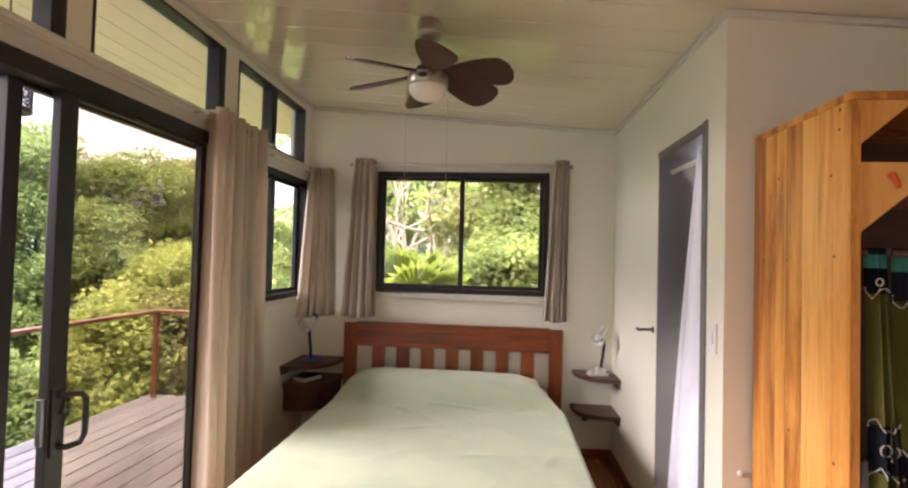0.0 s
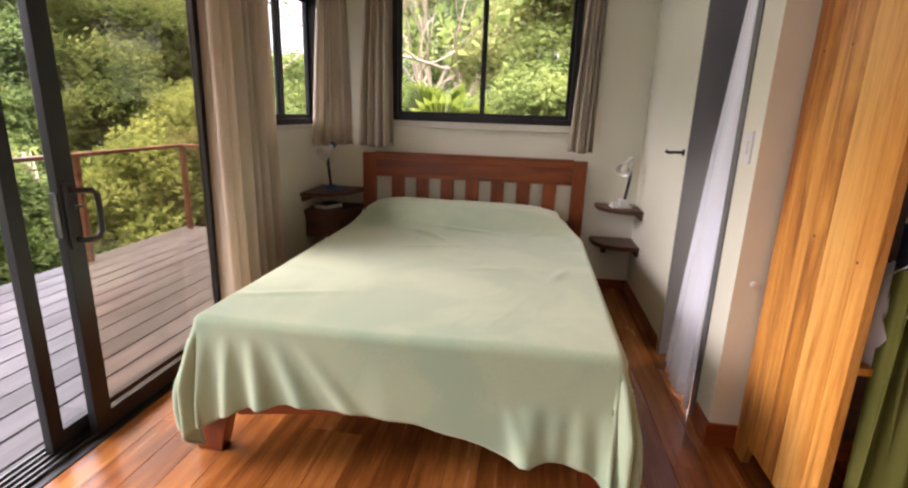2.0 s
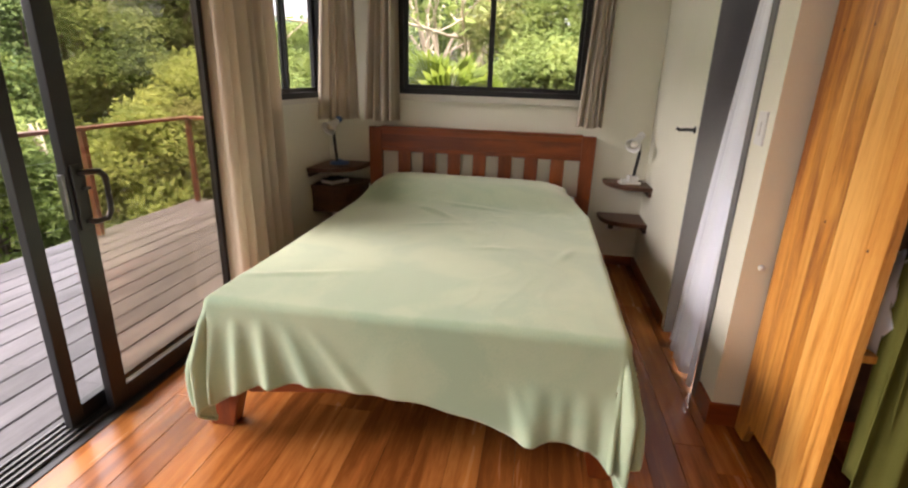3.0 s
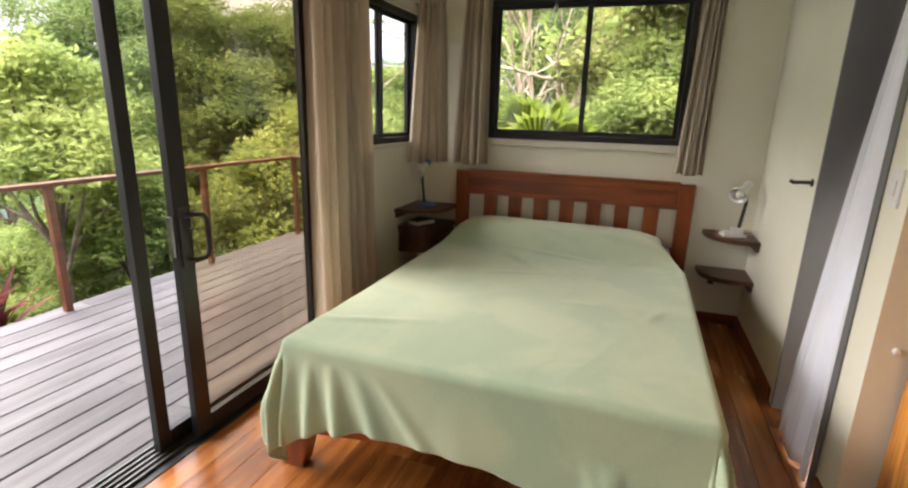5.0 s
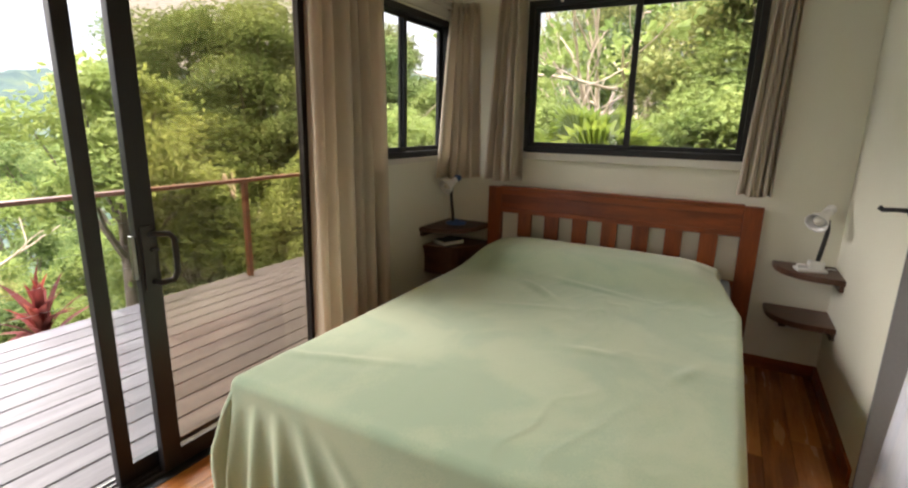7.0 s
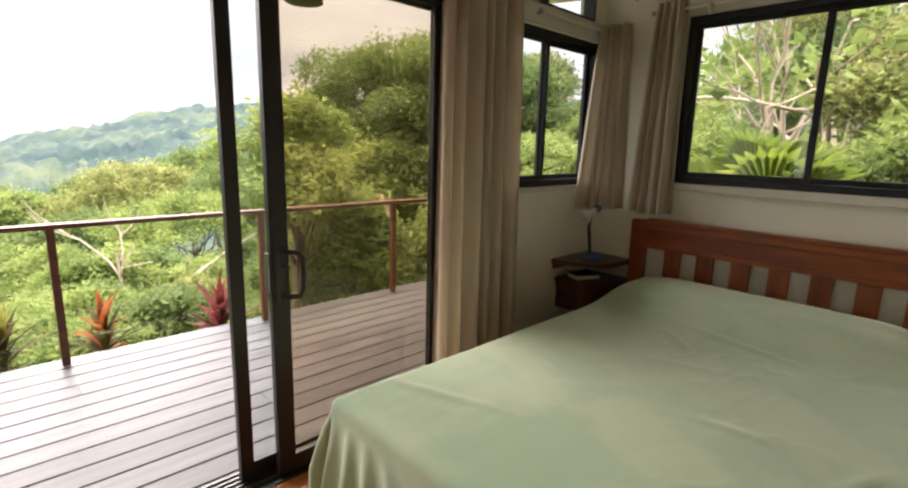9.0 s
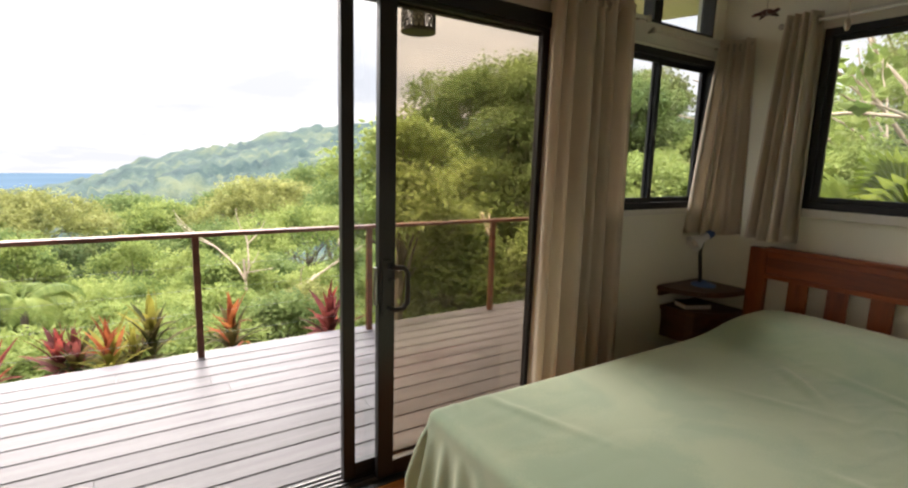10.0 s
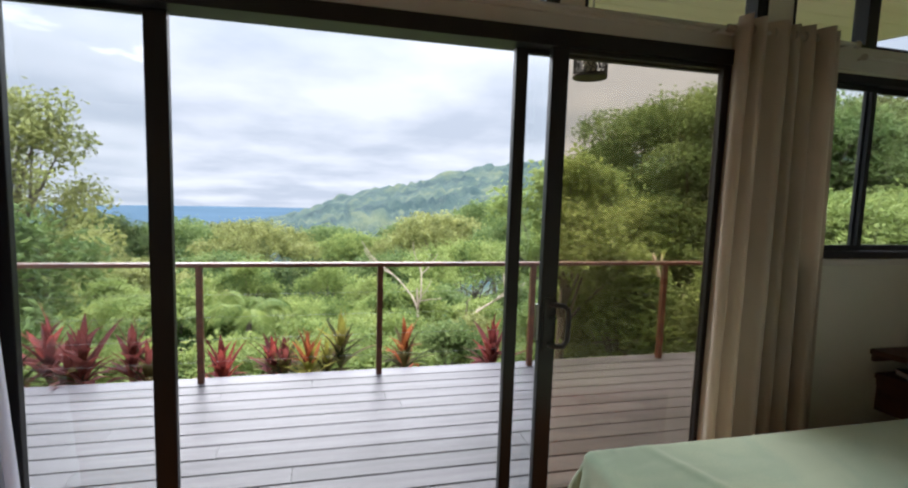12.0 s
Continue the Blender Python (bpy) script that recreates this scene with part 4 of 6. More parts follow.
# ---- railing ----
PX, RT = -3.165, 0.828
rail = thing("railing", (PX, 1.4, DZ), "reddish wooden deck railing with steel cables", "railing")
posts = [(PX, y) for y in (5.305, 4.01, 2.716, 1.413, 0.095, -1.2, -2.5, -3.8)] + [(x, 5.305) for x in (-1.87, -0.57, 0.73, 2.03)]
for x, y in posts:
    under("post", boxes((x - 0.022, x + 0.022, y - 0.022, y + 0.022, DZ - 0.0, RT - 0.03), bevel=0.003), M_RAIL, rail)
under("top_rail", boxes((PX - 0.038, PX + 0.038, -4.0, 5.343, RT - 0.03, RT), bevel=0.005), M_RAIL, rail, "flat reddish handrail")
under("top_rail", boxes((PX + 0.038, 3.0, 5.267, 5.343, RT - 0.03, RT), bevel=0.005), M_RAIL, rail, "flat reddish handrail")
for k in range(4):
    z = 0.08 + 0.17 * k
    bm = bmesh.new()
    tube(bm, [(PX, -4.0, z), (PX, 5.3, z)], 0.0008, 5)
    under("cable", bm, M_STEEL, rail, "thin steel cable")
    bm = bmesh.new()
    tube(bm, [(PX, 5.3, z), (3.0, 5.3, z)], 0.0008, 5)
    under("cable", bm, M_STEEL, rail, "thin steel cable")

# ---- lantern under the roof ----
lx, ly, lz = -2.0, 2.52, 2.10
lan = thing("lantern", (lx, ly, lz), "dark pierced metal lantern hanging under the roof", "lantern")
bm = bmesh.new()
lathe(bm, [(0.10, 0.0), (0.104, 0.008), (0.10, 0.02), (0.07, 0.022)], (0, 0, 0), 28)
part("base", bm, M_BLACK, lan)
bm = bmesh.new()
for a in range(20):
    g = 2 * math.pi * a / 20
    for k in range(5):
        z = 0.03 + 0.036 * k
        g2 = g + (0.157 if k % 2 else 0)
        c = Vector((0.096 * math.cos(g2), 0.096 * math.sin(g2), z))
        u = Vector((-math.sin(g2), math.cos(g2), 0))
        tube(bm, [c - u * 0.017, c + Vector((0, 0, 0.018)), c + u * 0.017, c - Vector((0, 0, 0.018)), c - u * 0.017], 0.0042, 4, cap=False)
lathe(bm, [(0.098, 0.19), (0.102, 0.2), (0.098, 0.21), (0.05, 0.235), (0.012, 0.25)], (0, 0, 0), 24)
part("shade", bm, M_BLACK, lan, "pierced dark metal drum")
bm = bmesh.new()
lathe(bm, [(0.035, 0.02), (0.038, 0.05), (0.036, 0.13), (0.01, 0.135)], (0, 0, 0), 16)
part("glass_holder", bm, M_OPAL, lan, "pale glass candle holder")
bm = bmesh.new()
tube(bm, [(0, 0, 0.25), (0, 0, ceil_z(lx) + 0.06 - lz)], 0.004, 6)
part("chain", bm, M_BLACK, lan)


# ---- bed ----
bed = thing("bed", (0.04, 4.1, 0), "reddish wooden double bed with a slatted headboard", "bed")
HX0, HX1, HY0, HY1, HT = -0.78, 0.86, 4.082, 4.132, 0.945
head = under("headboard", boxes((HX0 + 0.095, HX1 - 0.095, HY0 + 0.008, HY1 - 0.008, 0.765, HT - 0.022), (HX0 + 0.095, HX1 - 0.095, HY0 + 0.006, HY1 - 0.006, 0.40, 0.50), bevel=0.004), M_BEDWOOD, bed)
for x0, x1 in ((HX0, HX0 + 0.095), (HX1 - 0.095, HX1)):
    under("post", boxes((x0, x1, HY0, HY1, 0, HT - 0.01), bevel=0.004), M_BEDWOOD_UP, bed)
under("cap", boxes((HX0 + 0.093, HX1 - 0.093, HY0 - 0.010, HY1, HT - 0.022, HT), bevel=0.005), M_BEDWOOD, bed, "moulded cap rail")
under("panel_rail", boxes((HX0 + 0.095, HX1 - 0.095, HY0 + 0.001, HY0 + 0.012, HT - 0.058, HT - 0.023), bevel=0.003), M_BEDWOOD, bed, "raised upper edge of the head panel")
under("panel_rail", boxes((HX0 + 0.095, HX1 - 0.095, HY0 + 0.001, HY0 + 0.012, 0.764, 0.792), bevel=0.003), M_BEDWOOD, bed, "raised lower edge of the head panel")
SLAT = to_mesh("slat", boxes((-0.048, 0.048, -0.011, 0.011, 0.0, 0.268), bevel=0.002), M_BEDWOOD_UP)
for k in range(7):
    ob = new("slat", SLAT)
    ob.parent = bed
    ob.location = (-0.513 + 0.187 * k - 0.04, HY0 + 0.024 - 4.1, 0.498)
BX0, BX1, BY0 = -0.70, 0.80, 1.90
for x0, x1 in ((BX0, BX0 + 0.03), (BX1 - 0.03, BX1)):
    under("side_rail", boxes((x0, x1, BY0 + 0.032, HY0, 0.20, 0.36), bevel=0.004), M_BEDWOOD, bed)
bm = boxes((BX0, BX1, BY0, BY0 + 0.032, 0.215, 0.36), bevel=0.004)
under("foot_rail", bm, M_BEDWOOD, bed, "reddish foot rail with a curved lower edge")
bm = bmesh.new()
low = []
for k in range(25):
    f = k / 24
    x = BX0 + 0.17 + (BX1 - BX0 - 0.34) * f
    z = 0.155 + 0.055 * math.sin(math.pi * f)
    low.append([bm.verts.new((x, yy, zz)) for yy, zz in ((BY0 + 0.004, z), (BY0 + 0.028, z), (BY0 + 0.028, 0.216), (BY0 + 0.004, 0.216))])
for a, b in zip(low, low[1:]):
    for c in range(4):
        bm.faces.new((a[c], a[(c + 1) % 4], b[(c + 1) % 4], b[c]))
bm.faces.new(low[0])
bm.faces.new(low[-1][::-1])
under("apron", bm, M_BEDWOOD, bed, "curved apron under the foot rail")
for sx, ex in ((BX0 + 0.005, 1), (BX1 + 0.02, -1)):
    bm = bmesh.new()
    prof = [(0, 0), (0.095, 0), (0.175, 0.30), (0.0, 0.30)]
    vs = [[bm.verts.new((sx + ex * px, yy, pz)) for px, pz in prof] for yy in (BY0 - 0.012, BY0 + 0.05)]
    bm.faces.new(vs[0])
    bm.faces.new(vs[1][::-1])
    for c in range(4):
        bm.faces.new((vs[0][c], vs[0][(c + 1) % 4], vs[1][(c + 1) % 4], vs[1][c]))
    bmesh.ops.bevel(bm, geom=list(bm.edges), offset=0.004, segments=2, affect="EDGES")
    under("leg", bm, M_BEDWOOD_UP, bed, "flared bracket leg")
under("slat_base", boxes((BX0 + 0.03, BX1 - 0.03, BY0 + 0.035, HY0 - 0.02, 0.30, 0.34)), M_DARKWOOD, bed)

M_SHEET = mat("sheet_cotton", (0.30, 0.35, 0.40), (0.38, 0.43, 0.48), rough=0.85, scale=3, fine=200, bump=0.2, depth=0.001, spec=0.2)
mattress = thing("mattress", (0.06, 3.0, 0.34), "mattress in a pale blue-grey fitted sheet on the bed", "mattress")
under("mattress_body", boxes((-0.60, 0.755, 1.93, 4.07, 0.34, 0.526), bevel=0.05), M_SHEET, mattress)


def pillow(x, y, w, d, h, turn):
    bm = bmesh.new()
    n = 14
    top, bot = [], []
    for sgn, grid in ((1, top), (-1, bot)):
        for i in range(n + 1):
            row = []
            for j in range(n + 1):
                u, v = i / n * 2 - 1, j / n * 2 - 1
                puff = (max(0, 1 - u ** 4) * max(0, 1 - v ** 4)) ** 0.5
                shrink = 1 - 0.06 * (1 - puff)
                row.append(bm.verts.new((u * w / 2 * (1 - 0.05 * v * v), v * d / 2 * (1 - 0.05 * u * u), sgn * h / 2 * puff * shrink)))
            grid.append(row)
        for i in range(n):
            for j in range(n):
                bm.faces.new((grid[i][j], grid[i + 1][j], grid[i + 1][j + 1], grid[i][j + 1])).smooth = True
    bmesh.ops.remove_doubles(bm, verts=bm.verts, dist=1e-4)
    ob = part("pillow", bm, M_SHEET)
    ob.matrix_basis = pose(x, y, 0.526 + h / 2, 0, 0, turn)
    tagged(ob, "blue-grey pillow under the green blanket", "pillow", "pillows on the bed")


pillow(-0.27, 3.80, 0.60, 0.42, 0.06, 2)
pillow(0.36, 3.80, 0.60, 0.42, 0.06, -2)

# the blanket: a cloth that lies over mattress and pillows and hangs down at the foot and both sides
NS, NT = 250, 300
XA, XB, YA, YH, ZT = -0.605, 0.765, 1.865, 4.065, 0.550
sv = np.linspace(XA - 0.42, XB + 0.42, NS)
tv = np.linspace(YA - 0.44, YH, NT)
SS, TT = np.meshgrid(sv, tv, indexing="ij")
ds = np.where(SS < XA, XA - SS, np.where(SS > XB, SS - XB, 0.0))
dt = np.maximum(YA - TT, 0.0)
# uneven hem
hem_s = 0.35 + 0.07 * np.exp(-np.maximum(TT - YA, 0) / 0.25) + 0.03 * np.sin(TT * 3.1 + 0.6) + 0.02 * np.sin(TT * 7.3)
hem_t = np.interp(SS, [XA, -0.5, -0.35, -0.21, 0.08, 0.285, 0.485, 0.6, 0.7, XB], [0.40, 0.335, 0.288, 0.284, 0.297, 0.33, 0.39, 0.37, 0.385, 0.45]) + 0.004 * np.sin(SS * 31)
ds = ds / 0.42 * hem_s
dt = dt / 0.44 * hem_t
sgn = np.where(SS < XA, -1.0, 1.0)
d = (ds ** 2.2 + dt ** 2.2) ** (1 / 2.2)
roll = 0.024


def bend(a):
    """Across and down for a cloth bent over a rounded edge, a along it."""
    ang = np.clip(a / roll, 0, math.pi / 2)
    hang = np.maximum(a - roll * math.pi / 2, 0)
    return roll * np.sin(ang), roll * (1 - np.cos(ang)) + hang


across, down = bend(d)
ang = np.arctan2(dt, ds + 1e-9)
along = np.where(dt > ds, SS, TT)
fold_k = np.clip((d - 0.04) / 0.22, 0, 1) ** 0.8
folds = np.zeros_like(SS)
# foot: pleats that fan out from the edge; x at the edge, lean towards the hem, width, height
for cx, lean, wd, hh in ((-0.585, -0.03, 0.030, 0.026), (-0.51, 0.01, 0.026, 0.030), (-0.43, 0.05, 0.030, 0.032), (-0.36, 0.13, 0.032, 0.020), (-0.30, 0.24, 0.030, 0.012), (0.02, 0.03, 0.05, 0.004),
                         (0.38, 0.10, 0.020, 0.016), (0.50, 0.02, 0.035, 0.030), (0.60, 0.0, 0.022, 0.012), (0.66, 0.02, 0.026, 0.018), (0.745, 0.03, 0.03, 0.03)):
    k = dt / 0.30
    folds += (dt > ds) * 1.4 * hh * np.exp(-((SS - cx - lean * k) / (wd * (0.6 + 0.6 * k))) ** 2) * np.clip(k * 1.25 - 0.25 - 0.5 * (cx > 0.3), 0, 1.1)
side_folds = 0.010 * np.sin(TT * 13 + 1.1 * np.sin(TT * 6.1)) + 0.006 * np.sin(TT * 31 + 0.7)
folds += (dt <= ds) * side_folds * np.clip((ds - 0.05) / 0.2, 0, 1)
corner = np.exp(-((ang - 0.8) / 0.5) ** 2) * np.clip(np.minimum(ds, dt) / 0.06, 0, 1)
swell = folds + fold_k * (0.010 + 0.065 * corner * (0.6 + 0.6 * np.sin(ang * 14)))
px_ = np.clip(SS, XA, XB) + sgn * (across + swell) * np.cos(ang) * (ds > 0)
py_ = np.maximum(TT, YA) - (across + swell) * np.sin(ang) * (dt > 0)
pz_ = ZT - down * (1 - 0.06 * corner)
# pillows beneath, a dip between them, soft bulges and creases
flatk = np.clip(1 - d / 0.04, 0, 1)
yn = np.clip((py_ - 3.30) / 0.45, 0, 1)
yn = yn * yn * (3 - 2 * yn)
pil = np.exp(-((px_ + 0.30) / 0.36) ** 4) + np.exp(-((px_ - 0.36) / 0.36) ** 4)
pz_ += flatk * yn * (0.072 * np.clip(pil, 0, 1) + 0.012) * (1 - 0.35 * np.clip((py_ - 3.93) / 0.14, 0, 1))
soft = np.array([[noise.noise((a * 2.1, b * 1.7, 0.3)) for b in tv] for a in sv])
wrk = np.array([[noise.noise((a * 7 + 0.8 * b, b * 3.2 - a, 4.3)) for b in tv] for a in sv])
wr2 = np.array([[noise.noise((a * 9 - 2.2 * b, b * 4.5 + a * 2, 9.1)) for b in tv] for a in sv])
pz_ += flatk * (0.007 * soft + 0.0025 * np.abs(wrk) ** 0.7 + 0.0018 * np.maximum(0, 1 - 7 * np.abs(wr2)) * np.clip(soft * 3 + 0.4, 0, 1))
for cx, cy, tn, ln, hh in ((-0.10, 3.20, -0.75, 0.22, 0.020), (-0.42, 2.12, 0.35, 0.34, 0.006), (0.30, 2.62, 0.1, 0.14, 0.006), (-0.05, 2.95, 0.3, 0.25, 0.005), (0.62, 2.6, 1.2, 0.14, 0.008), (0.1, 3.36, -0.2, 0.4, 0.006)):
    u = (px_ - cx) * math.cos(tn) + (py_ - cy) * math.sin(tn)
    v = -(px_ - cx) * math.sin(tn) + (py_ - cy) * math.cos(tn)
    pz_ += flatk * hh * np.exp(-(u / ln) ** 2 * 3 - (v / 0.022) ** 2)
# drawn in towards the head on the door side
pull = np.clip((py_ - 3.35) / 0.5, 0, 1) * np.clip((px_ - 0.35) / 0.45, 0, 1.3)
px_ -= 0.10 * pull
pz_ = np.maximum(pz_, 0.012 + 0.006 * np.sin(along * 30))
ids = np.arange(NS * NT).reshape(NS, NT)
q = np.stack([ids[:-1, :-1], ids[1:, :-1], ids[1:, 1:], ids[:-1, 1:]], -1).reshape(-1, 4)
me = fast_mesh("blanket", np.stack([px_, py_, pz_], -1).reshape(-1, 3), q, M_BLANKET, True)
blanket = new("blanket", me)
sol = blanket.modifiers.new("thick", "SOLIDIFY")
sol.thickness, sol.offset = 0.006, 1
tagged(blanket, "pale sage-green plush blanket draped over the bed", "blanket")
for idx_edge in (ids[:, 0], ids[0, :], ids[-1, :]):
    bm = bmesh.new()
    P = np.stack([px_, py_, pz_], -1).reshape(-1, 3)[idx_edge][::3]
    tube(bm, [tuple(p) for p in P], 0.0055, 5)
    part("hem", bm, M_BLANKET, blanket, "stitched hem")


# ---- curtains ----
def curtain(name, a, b, a2, b2, z0, z1, folds, depth, label, material, seed, group="", normal=None, rings=True, thick=0.003):
    """A hanging cloth. a, b: ends of its top on the plan; a2, b2: of its hem; folds: how many waves."""
    rng = random.Random(seed)
    t = thing(name, ((a[0] + b[0]) / 2, (a[1] + b[1]) / 2, z0), label, "curtain", group)
    nx, nz = folds * 14, 26
    A, B, A2, B2 = (Vector((*p, 0)) for p in (a, b, a2, b2))
    nrm = Vector(normal).normalized() if normal else (B - A).normalized().cross(Vector((0, 0, 1)))
    ph = [rng.uniform(-0.5, 0.5) for _ in range(folds + 2)]
    V = np.zeros((nx + 1, nz + 1, 3))
    for i in range(nx + 1):
        f = i / nx
        k = folds * min(1.0, max(0.0, f + 0.135 * math.sin(2 * math.pi * f + ph[1] * 3) * math.sin(math.pi * f) + 0.055 * math.sin(5 * math.pi * f + ph[2] * 5) * math.sin(math.pi * f)))
        wob = ph[int(k)] * (1 - (k % 1)) + ph[int(k) + 1] * (k % 1)
        for j in range(nz + 1):
            g = j / nz
            top, low = A.lerp(B, f), A2.lerp(B2, min(1, max(0, f + 0.03 * wob * g)))
            p = top.lerp(low, g ** 0.8)
            turn = math.sin(2 * math.pi * (k + 0.22 * wob * g))
            wave = 0.45 * turn + 0.85 * math.asin(0.985 * turn) / 1.4 + 0.2 * math.sin(4 * math.pi * k + ph[0] * 4 + 1.5 * g)
            amp = depth * (0.75 + 0.25 * g + 0.75 * wob)
            p = p + nrm * wave * amp
            z = z1 + (z0 - z1) * g + (0.006 * math.sin(k * 3.1) if j == nz else 0)
            V[i, j] = (p.x, p.y, z)
    at = np.array(t.location)
    ids = np.arange((nx + 1) * (nz + 1)).reshape(nx + 1, nz + 1)
    q = np.stack([ids[:-1, :-1], ids[1:, :-1], ids[1:, 1:], ids[:-1, 1:]], -1).reshape(-1, 4)
    cl = new("cloth", fast_mesh("cloth", (V - at).reshape(-1, 3), q, material, True))
    cl.parent = t
    s = cl.modifiers.new("thick", "SOLIDIFY")
    s.thickness = thick
    if rings:
        n = folds * 2
        for k in range(n):
            p = A.lerp(B, (k + 0.5) / n) - Vector(at)
            bm = bmesh.new()
            m = 12
            ax = (B - A).normalized()
            pts = [Vector((p.x, p.y, z1 - 0.045 - at[2])) + nrm * (0.021 * math.cos(2 * math.pi * c / m)) + Vector((0, 0, 0.021 * math.sin(2 * math.pi * c / m))) for c in range(m + 1)]
            tube(bm, pts, 0.005, 6, cap=False)
            part("eyelet", bm, M_NICKEL, t, "metal eyelet ring")
    return t


def rod(a, b, label, ball=True, r=0.009, material=None):
    t = thing("curtain_rod", a, label, "curtain rod")
    v = Vector(b) - Vector(a)
    bm = bmesh.new()
    tube(bm, [(0, 0, 0), tuple(v)], r, 12)
    part("rod", bm, material or M_TRIM, t)
    for p in ((0, 0, 0), tuple(v)):
        bm = bmesh.new()
        bmesh.ops.create_uvsphere(bm, u_segments=12, v_segments=8, radius=r * 1.9, matrix=Matrix.Translation(p))
        part("finial", bm, M_NICKEL, t, "round metal finial")
    return t


def bracket(t, p, wall):
    bm = bmesh.new()
    at = Vector(t.location)
    tube(bm, [tuple(Vector(wall) - at), tuple(Vector(p) - at)], 0.006, 8)
    part("bracket", bm, M_NICKEL, t)


r1 = rod((-1.035, 2.63, 2.115), (-1.035, -0.15, 2.115), "pale curtain rod over the sliding door")
r1b = rod((-1.035, 2.65, 2.115), (-1.035, 3.32, 2.115), "short pale curtain rod beside the sliding door")
for y in (2.72, 3.28):
    bracket(r1b, (-1.035, y, 2.115), (XL, y, 2.115))
for y in (-0.1, 1.3, 2.6):
    bracket(r1, (-1.035, y, 2.115), (XL + 0.016, y, 2.115))
curtain("curtain", (-1.03, 2.66), (-1.03, 3.20), (-1.03, 2.625), (-1.03, 3.25), 0.03, 2.16, 5, 0.055, "full-length beige curtain drawn open beside the sliding door", M_CURTAIN, 2, "beige curtains", normal=(1, 0, 0))
curtain("curtain", (-1.035, -0.10), (-1.035, -0.55), (-1.0, 0.09), (-1.03, -0.60), 0.03, 2.16, 5, 0.04, "full-length pale curtain at the far end of the sliding door", M_SHEER, 5, "beige curtains", normal=(1, 0, 0))
r2 = rod((-1.06, 3.40, 2.075), (-1.06, 4.10, 2.075), "thin pale curtain rod over the side window", r=0.008)
for y in (3.42, 4.04):
    bracket(r2, (-1.06, y, 2.075), (XL, y, 2.075))
curtain("curtain", (-1.07, 4.04), (-0.90, 4.10), (-1.075, 3.87), (-0.85, 4.095), 0.985, 2.115, 3, 0.030, "short beige curtain gathered in the corner by the side window", M_CURTAIN, 7, "beige curtains")
r3 = rod((-0.76, 4.075, 2.14), (0.90, 4.075, 2.14), "thin pale curtain rod over the bed's window", r=0.008)
for x in (-0.74, 0.88):
    bracket(r3, (x, 4.075, 2.14), (x, YB, 2.14))
curtain("curtain", (-0.725, 4.072), (-0.565, 4.072), (-0.795, 4.05), (-0.535, 4.055), 0.985, 2.185, 3, 0.036, "short beige curtain drawn open beside the bed's window", M_CURTAIN, 11, "beige curtains", normal=(0, -1, 0))
curtain("curtain", (0.785, 4.072), (0.885, 4.072), (0.715, 4.055), (0.88, 4.06), 1.0, 2.185, 3, 0.026, "short beige curtain drawn open beside the bed's window", M_CURTAIN, 13, "beige curtains", normal=(0, -1, 0))
r4 = rod((1.295, B1, 1.935), (1.295, B0, 1.925), "pale shower-style rod across the doorway", r=0.011, material=M_WHITE)
curtain("doorway_curtain", (1.285, 2.51), (1.285, 2.70), (1.222, 2.515), (1.232, 2.97), 0.015, 1.965, 3, 0.016, "white cloth curtain drawn aside in the bathroom doorway", M_SHEER, 17, normal=(-1, 0, 0), rings=False)
curtain("hanging_cloth", (1.40, 2.74), (1.40, 3.02), (1.40, 2.74), (1.40, 3.01), 1.02, 1.97, 3, 0.018, "black and white printed cloth hanging inside the bathroom doorway", M_PRINT, 23, normal=(-1, 0, 0), rings=False)


# ---- ceiling fan ----
FX, FY = 0.045, 2.555
fz = ceil_z(FX)
fan = thing("ceiling_fan", (FX, FY, fz), "small ceiling fan with six dark red-brown blades and a light", "ceiling fan")
bm = bmesh.new()
lathe(bm, [(0.043, 0.004), (0.052, -0.01), (0.054, -0.05), (0.056, -0.055), (0.054, -0.06), (0.048, -0.072), (0.03, -0.082), (0.014, -0.086)], (0, 0, 0), 28)
part("canopy", bm, M_NICKEL, fan, "brushed nickel canopy")
bm = bmesh.new()
lathe(bm, [(0.011, -0.08), (0.011, -0.20)], (0, 0, 0), 14)
part("downrod", bm, M_NICKEL, fan)
bm = bmesh.new()
lathe(bm, [(0.02, -0.195), (0.05, -0.20), (0.056, -0.215), (0.056, -0.228)], (0, 0, 0), 28)
part("hub", bm, M_BLACK, fan, "dark blade hub")
bm = bmesh.new()
lathe(bm, [(0.05, -0.228), (0.082, -0.232), (0.084, -0.24), (0.084, -0.275), (0.080, -0.281)], (0, 0, 0), 32)
part("motor_housing", bm, M_NICKEL, fan, "brushed nickel housing")
bm = bmesh.new()
lathe(bm, [(0.080, -0.279), (0.081, -0.288), (0.076, -0.308), (0.06, -0.325), (0.035, -0.336), (0.004, -0.34)], (0, 0, 0), 32)
part("light_globe", bm, M_OPAL, fan, "white opal glass globe")
bm = bmesh.new()
out = []
for k in range(41):
    f = k / 40
    x = 0.07 + 0.30 * f
    w = 0.020 + 0.062 * math.sin(math.pi * min(1, (f * 0.9 + 0.08)) * 0.62) ** 1.2
    if f > 0.80:
        w *= math.sqrt(max(0, 1 - ((f - 0.80) / 0.20) ** 2))
    out.append((x, max(w, 0.0005)))
